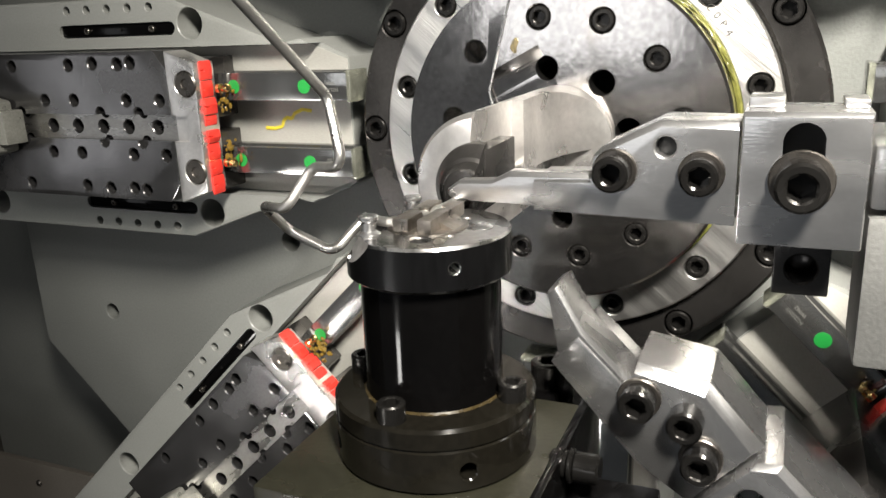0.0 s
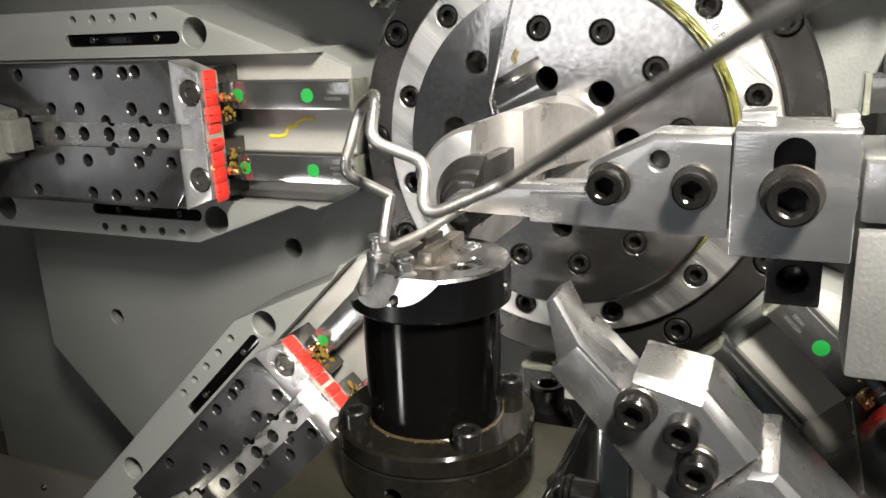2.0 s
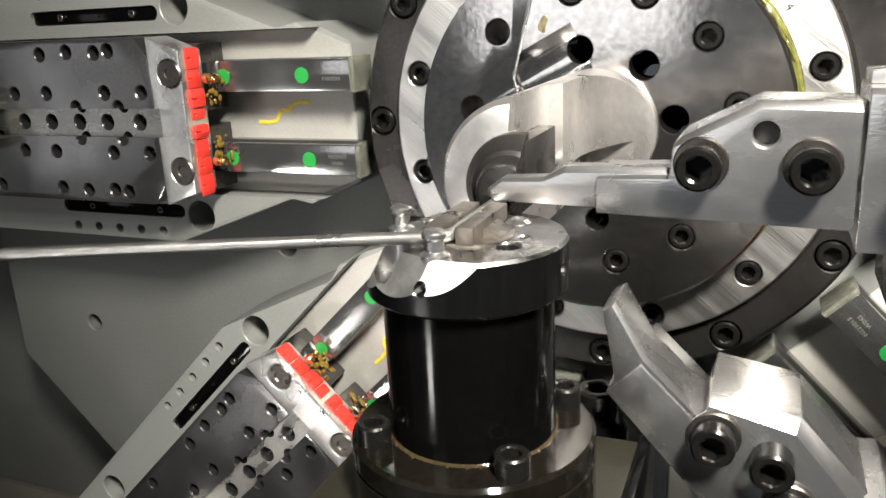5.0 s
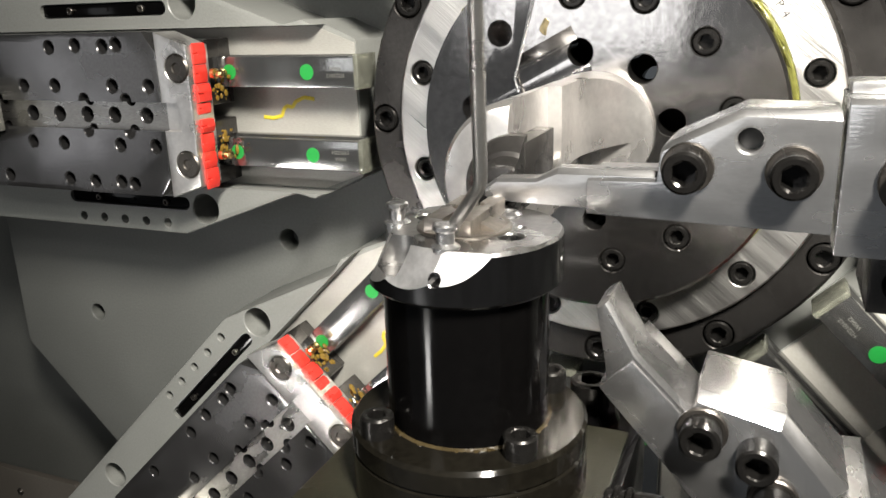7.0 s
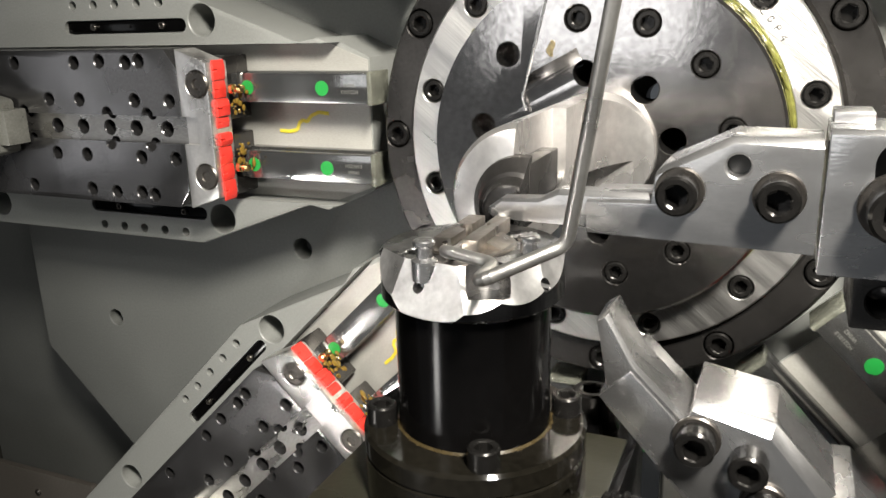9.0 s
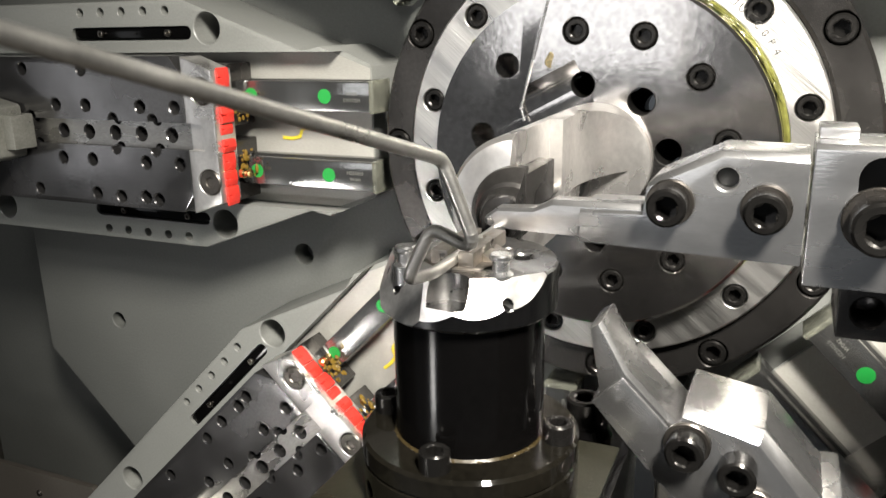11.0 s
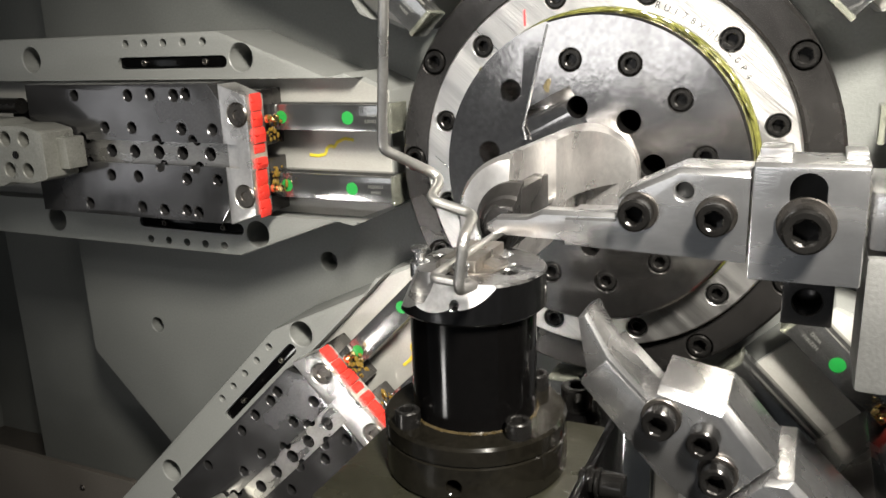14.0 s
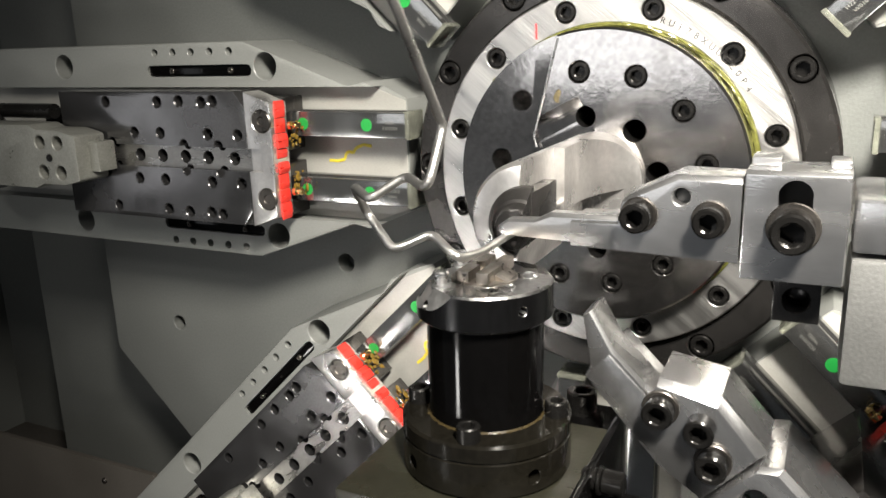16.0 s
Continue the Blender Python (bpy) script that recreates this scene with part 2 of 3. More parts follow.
def small_screw(parent, x, y, z, r=3.2):
    return part("screw", moved(lathe([(0, 0), (r, 0), (r * 0.9, r * 0.35), (r * 0.45, r * 0.6), (0, r * 0.62)], 16), at(x, y, z) @ FACE), WORN, parent)


def build_structure():
    panel = thing("wall_panel", Matrix(), "grey painted octagonal machine front plate", "panel", kind="structure")
    holes = [bore(-497, 100, -204, 8, 20), bore(-274, 100, -114, 9, 20), bore(-204, 100, 497, 8, 20), bore(-497, 100, 204, 8, 20), bore(-204, 100, 274, 9, 20)]
    holes.append(moved(rod(110, (0, 60, 0), (0, 160, 0), 48), Matrix()))
    part("plate", cut(prism(octagon(597), 100, 130, 2), *holes), PAINT, panel)
    small_screw(panel, -497, 112, -204, 5)
    # cabinet round and behind the plate
    for name, dims, mat in (
        ("wall_back", (-860, 1100, 205, 225, -700, 900), PAINT),
        ("wall_left", (-1240, -1220, -700, 400, -700, 900), PAINT),
        ("wall_behind_left", (-1240, -900, 390, 410, -700, 900), PAINT),
        ("wall_right", (1080, 1100, -700, 225, -700, 900), PAINT),
        ("floor", (-1240, 1100, -700, 400, -620, -600), FLOORP),
        ("ceiling", (-1240, 1100, -700, 400, 900, 920), PAINT),
    ):
        bm = box(*dims, 1.0)
        if name == "wall_back":
            bm = cut(bm, rod(12, (0, 150, 5), (0, 260, 5), 20))
        ob = part(name, bm, mat)
        tagged(ob, "grey painted sheet metal of the machine cabinet", "wall", kind="structure")
    sheet = part("sloped_sheet", prism([(-1200, -402), (-560, -402), (-520, -440), (-520, -590), (-1200, -590)], 90, 97, 1), FLOORP)
    small_screw(sheet, -643, 89.9, -428, 4)
    tagged(sheet, "brownish grey sheet metal ledge below the panel", "panel", kind="structure")


build_structure()

# ---- radial slides: x is the way outwards, y into the machine, z across ----
OFF = {315: (-4, -8)}


def radial(theta):
    """The pose of a slide: x outwards, z across."""
    u, v = OFF.get(theta, (0, 0))
    return pose(0, 0, 0, 0, -theta, 0) @ mm(u, 0, v)


BASE_OUT = [(172, -46), (203, -60), (218, -57), (318, -94), (700, -94), (700, 94), (318, 94), (218, 57), (203, 60), (172, 46)]


def slide_base(theta):
    base = thing("slide_base", radial(theta), "grey painted cast slide base with bolt holes and a guide channel", "slide base", "radial slide bases")
    cutters = [box(100, 720, 20, 46, -56, 56, 0)]
    for v in (-1, 1):
        cutters += [bore(297, 30, 73 * v, 11.5, 40), bore(536, 30, 75 * v, 11.5, 40)]
        cutters += [bore(x, 30, 86 * v, 3.4, 14, 0.4, 12) for x in (334, 355, 376, 397, 418)]
        cutters.append(prism([(311 + 5 - 5 * math.cos(a), 70 * v + 5 * math.sin(a)) for a in np.linspace(-math.pi / 2, math.pi / 2, 8)] + [(424 + 5 * math.sin(a), 70 * v + 5 * math.cos(a)) for a in np.linspace(0, math.pi, 8)], 20, 42, 0))
    part("casting", cut(prism(BASE_OUT, 30, 102, 3), *cutters), CAST, base)
    part("channel_floor", prism([(173, -44), (202, -55), (690, -55), (690, 55), (202, 55), (173, 44)], 45.2, 46.2, 0), CHAN, base, "pale machined channel floor")
    for v in (-1, 1):
        strip = part("insert_strip", box(312, 428, 32, 42, 70 * v - 4.4, 70 * v + 4.4, 1.5), BLACK, base, "black strip sunk in a slot")
        for x in (334, 400):
            part("screw", moved(capscrew(2.6, 2.2, n=12), at(x, 32, 70 * v) @ FACE), WORN, strip)
        part("dowel", rod(1.4, (366, 32, 70 * v), (366, 31, 70 * v), 10), SCREW, strip)
    return base


def paint_scribble(theta):
    pts = [(248, 6), (240, 6.5), (233, 5), (231, 0), (228, -2), (224, -1), (221, -5), (214, -8), (206, -7)]
    mark = thing("paint_mark", pose(0, 0, 0, 0, -theta, 0), "yellow paint squiggle on the cast channel floor", "paint mark")
    bits = []
    for (x0, z0), (x1, z1) in zip(pts, pts[1:]):
        bits.append(moved(rod(1.3, (x0, 0, z0), (x1, 0, z1), 8), at(0, 44.7, 0) @ Matrix.Diagonal((1, 0.3, 1, 1))))
    part("stroke", joined(*bits), YELLOW, mark)


def guide_rail(theta, v, code):
    rail = thing("guide_rail", radial(theta), "dark oiled linear guide rail with green dots", "guide rail", "guide rails")
    prof = [(-10, 20), (10, 20), (10, 25), (7.5, 29), (7.5, 34), (10, 38), (10, 46), (-10, 46), (-10, 38), (-7.5, 34), (-7.5, 29), (-10, 25)]
    bm = moved(prism(prof, 160, 560, 1.0), Matrix(((0, 1, 0, 0), (0, 0, 1, 0), (1, 0, 0, 0), (0, 0, 0, 1))))
    part("rail", moved(bm, at(0, 0, 27 * v)), RAIL, rail)
    part("end_cap", box(157, 160.6, 18.8, 44, 27 * v - 11, 27 * v + 11, 0.8), CLEAR, rail, "oily clear plastic end cap")
    # the rail under the cutter carries no stickers
    for x in (195, 255) if (theta, v) != (315, -1) else ():
        part("dot", rod(5.0, (x, 19.95, 27 * v), (x, 19.7, 27 * v), 24), GREEN, rail, "round green sticker")
    flip = 180 if v > 0 else 0
    for i, line in enumerate(code):
        words(line, 3.5, INK, rail, mm(174, 19.8, 27 * v + (2.2 - 4.4 * i) * (1 if v < 0 else -1), 90, flip, 0), 0.05)
    return rail


def carriage(theta, shift=0.0):
    car = thing("carriage", radial(theta) @ mm(shift, 0, 0), "dark steel slide carriage full of tapped holes", "carriage", "slide carriages")
    rows = [(322, 47), (334, 46), (358, 47), (382, 46), (442, 46), (299, 20), (330, 20), (382, 20), (412, 20)]
    cutters = [bore(x, -10, v * q, 4.5, 18, 0.8, 18) for x, v in rows for q in (-1, 1)]
    cutters += [bore(x, -5, 0, 5.0, 18, 0.8, 18) for x in (308, 336, 361, 387, 413, 470)]
    cutters += [bore(x, -10, 10.5 * q, 4.3, 15, 0.8, 18) for x in (320, 357, 440) for q in (-1, 1)]
    plate = cut(prism([(290, -42), (298, -53), (300, -55), (500, -55), (500, 55), (300, 55), (298, 53), (290, 42)], -10, 12, 0.8), box(280, 520, -20, -5, -9.5, 9.5, 0), *cutters)
    body = part("plate", plate, PLATE, car)
    body.data.materials.append(GROOVE)
    for face in body.data.polygons:
        if face.normal.y < -0.9 and abs(face.center.y / MM + 5) < 0.3:
            face.material_index = 1
    blk = prism([(265, -46), (290, -55), (290, 55), (265, 46)], -10, 12, 1.0)
    blk = cut(blk, box(276, 300, -20, -5, -9.5, 9.5, 0), *[bore(274, -10, 31.5 * q, 9.5, 1.2, 0.3, 28) for q in (-1, 1)])
    end = part("end_block", blk, NOSE, car, "bright ground steel end block")
    for q in (-1, 1):
        part("screw", moved(capscrew(9.2, 1.4, 3.2, 28), at(274, -8.9, 31.5 * q) @ FACE), WORN, end, "large flat dark screw")
        pieces = [(2, 11, 3.0), (11.4, 24, 1.3), (24.2, 35, 1.7), (35.2, 49, 2.2)] if q > 0 else [(1, 8.5, 1.5), (8.9, 21, 3.2), (21.2, 33, 1.4), (33.2, 47, 1.9)]
        for z0, z1, w in pieces:
            seal = cut(prism([(265, z0 * q), (265.6 - w, z0 * q + 0.6 * q), (265 - w, (z0 * 0.4 + z1 * 0.6) * q), (265.4 - w * 0.7, z1 * q), (265, z1 * q)], -4.5, 8, 0.5), bore(263.8 - w / 3, -4.5, (z0 + z1) / 2 * q, 0.9, 4, 0.2))
            part("seal", seal, RED, car, "worn red rubber end seal")
        part("block", box(268, 500, 12, 40, 27 * q - 22, 27 * q + 22, 1.5), DARKSTEEL, car, "steel guide block")
        nip = part("grease_nipple", moved(lathe([(0, 0), (3.4, 0), (3.4, 3), (2.2, 4), (2.2, 6), (3, 7), (2.6, 9), (0, 10)], 12), at(260, 8, 27 * q) @ pose(0, 0, 0, 0, -90, 0)), BRASS, car, "brass grease nipple")
        random.seed(int(theta) + q)
        lumps = []
        for k in range(22):
            b = bmesh.new()
            bmesh.ops.create_icosphere(b, subdivisions=2, radius=random.uniform(0.7, 1.7))
            spot = at(259.5 - random.random() ** 2 * 6, 10 + random.uniform(-6, 10), 20 * q + random.uniform(-9, 11))
            lumps.append(moved(b, spot @ Matrix.Diagonal((0.7, random.uniform(0.7, 1.9), random.uniform(0.7, 2.2), 1))))
        tagged(part("grease", joined(*lumps), GREASE, car), "yellow lumps of grease", kind="stuff")
    return car


SLIDES = (180, 225, 270, 315, 0, 45, 135)
for theta in SLIDES:
    slide_base(theta)
    code = {315: ("H221013", "W042"), 45: ("H221013", "W010"), 0: ("H221013", "W005")}.get(theta, ("H221013", "W041"))
    for v in (-1, 1):
        guide_rail(theta, v, code)
for theta in (180, 225):
    carriage(theta)

for theta in (180, 225):
    paint_scribble(theta)

# ---- spindle: housing ring, bearing, face disk and wire guide ----


def ring_y(r0, r1, y0, y1, n=96, c=1.0):
    """A chamfered ring about the feed axis between y0 (front) and y1."""
    prof = [(r0, -y1), (r1, -y1), (r1, -y0 - c), (r1 - c, -y0), (r0 + c, -y0), (r0, -y0 - c)]
    return moved(lathe(prof, n, closed=True), FACE)


def polar(r, degrees):
    return r * math.cos(radians(degrees)), r * math.sin(radians(degrees))


def spindle():
    house = thing("bearing_housing", Matrix(), "black oiled steel housing ring with socket screws", "machine part")
    pts = [polar(134, 30 * k) for k in range(12)]
    part("ring", cut(ring_y(120.5, 143, 8, 100, c=2), *[bore(x, 8, z, 8.6, 9, 0.6) for x, z in pts]), DARKSTEEL, house)
    scr = None
    for x, z in pts:
        m = mm(x, 15, z, 0, 17 * (x + z), 0)
        scr = again(scr, house, m) if scr else part("screw", moved(capscrew(7.6, 7), FACE), SCREW, house, "black socket cap screw", m)
    bear = thing("bearing_ring", Matrix(), "bright turned steel crossed roller bearing ring", "bearing")
    pts = [polar(108.5, 15 + 30 * k) for k in range(12)]
    part("outer_ring", cut(ring_y(97.5, 120, 0, 34), *[bore(x, 0, z, 7.0, 9, 0.5) for x, z in pts]), BRUSHED, bear)
    part("inner_ring", ring_y(60, 95.5, 2, 36), DARKSTEEL, bear)
    scr = None
    for x, z in pts:
        m = mm(x, 6.5, z, 0, 31 * (x - z), 0)
        scr = again(scr, bear, m) if scr else part("screw", moved(capscrew(6.2, 6), FACE), SCREW, bear, "black socket cap screw", m)
    # marks on the ring
    for k, ch in enumerate("RU178XUUCC0P4"):
        a = 70.5 - k * 3.15
        x, z = polar(103.6, a)
        words(ch, 5.6, ENGRAVE, bear, mm(x, -0.05, z, 90, 90 - a, 0), 0.05)
    x, z = polar(105, 117)
    part("paint_mark", prism([(x - 0.7, z - 5), (x + 0.7, z - 5), (x + 0.2, z + 5), (x - 1.0, z + 5)], -0.15, 0.2, 0), REDINK, bear, "short red paint mark")
    # grease squeezed out along the gap
    random.seed(5)
    lumps = []
    for k in range(220):
        a = random.choice((random.uniform(-25, 200), random.uniform(20, 100), random.uniform(135, 180)))
        x, z = polar(random.uniform(95.3, 97.6), a)
        b = bmesh.new()
        bmesh.ops.create_icosphere(b, subdivisions=1, radius=1)
        lumps.append(moved(b, Matrix.LocRotScale((x, random.uniform(-3, 1), z), Euler((0, -radians(a), 0)), (random.uniform(0.5, 1.3), random.uniform(0.6, 1.5), random.uniform(2.5, 8)))))
    for k in range(45):
        a = random.uniform(136, 178)
        x, z = polar(random.uniform(94.8, 98.6), a)
        b = bmesh.new()
        bmesh.ops.create_icosphere(b, subdivisions=2, radius=1)
        lumps.append(moved(b, Matrix.LocRotScale((x, random.uniform(-2, 1), z), Euler((0, -radians(a), 0)), (random.uniform(1.0, 2.6), random.uniform(0.8, 2.0), random.uniform(2, 5)))))
    lumps.append(moved(lathe([(94.9, -1.5), (98.2, -1.5), (98.1, 0.5), (96.6, 1.6), (95.2, 1.0)], 96, closed=True), FACE))
    tagged(part("grease", joined(*lumps), FILM, bear), "yellow green grease along the gap", kind="stuff")

    disk = thing("face_disk", Matrix(), "polished steel spindle face disk with screws and dark holes", "machine part")
    pts = [polar(69.2, 10 + 30 * k) for k in (-4, -3, -2, -1, 0, 1, 2, 3)]
    dark = [(-51, 50, 7), (-8, 40, 7), (24, 32, 7), (39, 6, 7), (-66, 11, 7), (2, -46, 6)]
    body = moved(lathe([(0, -2), (95, -2), (95, 20.5), (93.5, 22), (0, 22)], 96), FACE)
    cutters = [bore(x, -22, z, 6.8, 8, 0.6) for x, z in pts] + [bore(x, -22, z, r, 40, 0.5, 24) for x, z, r in dark]
    cutters.append(rod(5, (0, -60, 5), (0, 60, 5), 20))
    # the milled step and the round groove beside the wire guide
    step = [(-25, 99), (-43, 27), (-41, 20), (-66, 10), (-100, -22), (-120, 99)]
    cutters.append(prism(step, -40, -19, 0))
    cutters.append(prism([(-23.8, 99), (-41.7, 27), (-39.7, 19.3), (-66, 8.7), (-101, -24), (-121, 99)], -40, -21.2, 0))
    cutters.append(rod(26, (-66, -44, 10), (-6, -44, 41), 96))
    part("plate", cut(body, *cutters), POLISH, disk)
    scr = None
    for x, z in pts:
        m = mm(x, -15.5, z, 0, 23 * (x - z), 0)
        scr = again(scr, disk, m) if scr else part("screw", moved(capscrew(6.2, 6), FACE), SCREW, disk, "black socket cap screw", m)

    # thin rods added on the step's edge to give it a highlight line
    part("edge_ridge", joined(rod(0.8, (-26, -21.9, 89), (-42, -21.9, 27), 12), rod(0.8, (-42, -21.9, 27), (-40, -21.9, 20), 12)), STEEL, disk, "thin ridge added along the milled step to catch a highlight")
    smear = moved(lathe([(0, -0.2), (1, -0.2), (0.8, 0.12), (0, 0.16)], 20), at(-26, -22, 53) @ FACE @ Matrix.Diagonal((2.4, 5.0, 1, 1)))
    for w in smear.verts:
        w.co.x += 0.8 * math.sin(w.co.z * 0.7)
    part("stain", smear, YELLOW_OIL, disk, "dull yellow grease stain")

    quill = thing("wire_guide", Matrix(), "polished steel wire guide nose on the spindle disk", "machine part")
    nose = lathe([(0, 22.3), (31, 22.3), (31, 149), (29, 152.5), (20, 155), (0, 155)], 96)
    tip = lathe([(0, 154), (19.5, 154), (18.8, 157), (14.2, 163.5), (12.6, 164.5), (10.4, 169.5), (9.4, 170), (5.2, 170.4), (4.4, 171.6), (0, 172)], 72)
    # the half beside the blade is milled away and runs out round towards the disk
    half = joined(box(-3, 60, -200, -100, -60, 60, 0))
    half = joined(half, box(3.2, 61, -101, -75, -61, 61, 0))
    runout = moved(lathe([(0, -60), (55, -60), (55, 60), (0, 60)], 72), at(58.2, -75, 0))
    under = prism([(-1, -5), (60, 1), (60, -60), (-13, -60)], -200, -34, 0)
    below = [prism([(4.4, 0.5), (60, 4), (60, -60), (-12, -60), (-8, -24)], -200, -100, 0) for _ in range(2)]
    hole = rod(2.2, (0, -200, AXIS_Z), (0, 60, AXIS_Z), 20)
    part("nose", cut(cut(cut(moved(nose, FACE), half), runout), under), NOSE, quill, "polished round nose milled away on one side")
    part("tip", cut(moved(tip, FACE), prism([(4.2, 60), (60, 60), (60, -60), (4.2, -60)], -190, -140, 0), below[0], hole), DARKSTEEL, quill, "stepped round wire outlet")
    # dark steel here stands for the dim reflection on the insert's face
    part("insert", cut(box(-2.8, 4.6, -158, -118, -22, 16.5, 0.6), below[1]), DARKSTEEL, quill, "steel insert coloured dark for its dim reflection")


spindle()

# ---- forming tools ----


def washered_screw(tool, x, y, z, r, h, wr, mat, label):
    part("washer", rod(wr, (x, y, z), (x, y - 2.2, z), 32, 0.5), WORN, tool, "flat steel washer")
    part("screw", moved(capscrew(r, h, n=36), at(x, y - 2.2, z) @ FACE), mat, tool, label)


def side_tool():
    tool = thing("side_tool", Matrix(), "bright ground steel bending blade in a clamped holder", "forming tool")
    y = -170
    tip = stepped([(-7.5, 0.8), (-3.5, 3.6), (11, 4.2), (18.5, 7.4), (62, 8), (62, -4.2), (30, -3.8), (-5.5, -3), (-7.5, -1.6)],
                  [(-9, 0.8), (-4, 4.6), (11, 5.4), (18.5, 9.4), (62, 10), (62, -4.2), (30, -3.8), (-5.5, -3), (-9, -1.6)], y + 1.2, y + 3.2, y + 10, 0.3)
    part("blade", tip, STEEL, tool, "ground steel blade tip")
    jaw = stepped([(29, -5.3), (29, 6.0), (51.5, 6.6), (52.5, 16.4), (56, 18.2), (77.5, 28.4), (104, 27.6), (104, -7.2)],
                  [(29, -5.3), (29, 7.6), (51.5, 8.2), (52.5, 17.4), (55.3, 20.2), (77.1, 30.8), (104, 30.2), (104, -7.2)], y, y + 2.2, y + 26, 0.5)
    part("jaw", cut(jaw, bore(79.0, y, 21.0, 3.9, 40)), STEEL, tool, "steel clamp jaw with a slanted top")
    # added plug, near black in place of the shade deep in the hole
    part("hole_shade", rod(3.8, (79.0, y + 7, 21.0), (79.0, y + 16, 21.0), 20), HOLE, tool, "dark plug standing for the shade in the hole")
    washered_screw(tool, 61.0, y, 12.0, 6.7, 9.3, 8.2, SCREW, "worn socket cap screw")
    washered_screw(tool, 92.0, y, 12.0, 6.7, 9.3, 8.2, SCREW, "worn socket cap screw")
    sx, sz = 125.0, 11.0
    slot = prism([(sx + 6.8 * math.cos(a), sz + 4 + 6.8 * math.sin(a) + (9 if math.sin(a) > 0 else -4)) for a in np.linspace(0, 2 * math.pi, 24, endpoint=False)], y - 10, y + 40, 0)
    blk = stepped([(105.0, -13.0), (105.0, 32.5), (145.0, 32.5), (145.0, -13.0)], [(105.0, -13.0), (105.0, 32.5 + 1.6), (145.0 + 0.6, 32.5 + 1.6), (145.0 + 0.6, -13.0)], y - 2, y, y + 30, 0.6)
    part("block", cut(blk, slot), STEEL, tool, "steel tool block with a slot")
    # added block, its near-black colour stands for shade down the slot
    part("slot_shade", box(sx - 7, sx + 7, y + 12, y + 20, sz - 6, sz + 21, 0), HOLE, tool, "dark block standing for the shade in the slot")
    part("key", box(105.0 + 1, 105.0 + 13, y + 12, y + 30, 32.5 + 1.6, 32.5 + 5.4, 0.8), STEEL, tool)
    part("key", box(145.0 - 8, 145.0, y + 12, y + 30, 32.5 + 1.6, 32.5 + 4.6, 0.8), STEEL, tool)
    washered_screw(tool, sx, y - 2, sz, 8.6, 13, 10.8, SCREW, "large black socket cap screw")
    part("foot", cut(box(118.0, 138.0, y + 20, y + 60, -38.0, -13.0 - 1, 1), bore(128.0, y + 20, -27.5, 5.6, 20)), DARKSTEEL, tool, "black steel foot with a hole")
    part("arm", box(145.0 + 2.6, 300, y + 12, y + 52, -62, -4, 3), ARM, tool, "pale cast tool arm")
    part("arm_cap", box(145.0 + 2.6, 300, y + 12, y + 72, -2, 22, 3), STEEL, tool, "bright steel arm cover")
    part("post", box(205, 296, -122, -10, -40, 20, 3), DARKSTEEL, tool)
    # the tool is a twentieth smaller than drawn and stands a little nearer the open side
    nearer = Matrix.Translation((0.0058, -0.0235, 0.004)) @ Matrix.Scale(0.95, 4)
    for ob in tool.children:
        ob.data.transform(nearer)
    return tool


def cut_tool():
    tool = thing("cutting_tool", pose(0, 0, 0, 0, 45, 0), "bright ground steel cutting blade in a clamped holder", "forming tool")
    y = -164
    part("blade", stepped([(53.8, -11), (54.4, -7.6), (75.4, -13.4), (106, -13.4), (106, -26), (80, -30)], [(53.2, -11.4), (54.3, -5.8), (75.4, -11.6), (106, -11.6), (106, -26), (80, -30)], y + 1, y + 3, y + 24, 0.3), STEEL, tool, "ground steel cutter tip")
    jaw = stepped([(76.3, -31.4), (76.1, -15), (104.8, -15), (101, -7), (125, 8), (154, 5.6), (156.3, -29.4), (131.3, -34.4)],
                  [(75.8, -31.4), (75.6, -14), (104.8, -14), (99, -4.4), (123, 12.6), (156, 10.4), (157, -29.4), (131.3, -34.4)], y, y + 4.5, y + 40, 0.5)
    part("jaw", jaw, STEEL, tool, "steel clamp jaw with a stepped top")
    washered_screw(tool, 110, y, -12.5, 7.2, 9, 8.8, SCREW, "black socket cap screw")
    part("screw", moved(capscrew(7, 10, n=32), at(128, y, -4) @ FACE), SCREW, tool, "black socket cap screw")
    washered_screw(tool, 144, y, -11, 7.2, 9, 8.8, SCREW, "black socket cap screw")
    blk = cut(stepped([(158, -42), (158, 2), (164, 9), (235, 9), (240, 4), (240, -42)], [(158, -42), (157.6, 5), (164, 12.5), (236, 12.5), (241, 6), (241, -42)], y - 3, y, y + 52, 0.6), bore(169, y - 3, -8, 6, 46), bore(176, y - 3, -16, 6, 46), bore(228, y - 3, 2, 5, 46))
    part("block", blk, STEEL, tool, "steel tool block with a slot")
    washered_screw(tool, 176, y - 3, -27, 10.4, 12, 13, WORN, "large socket cap screw")
    part("post", box(212, 300, y + 52, -10, -30, 16, 2), DARKSTEEL, tool)
    return tool


side = side_tool()
cutter = cut_tool()
side_carriage = carriage(0, -8)
cutter_carriage = carriage(315, -30)

# ---- drive links of the idle slides ----


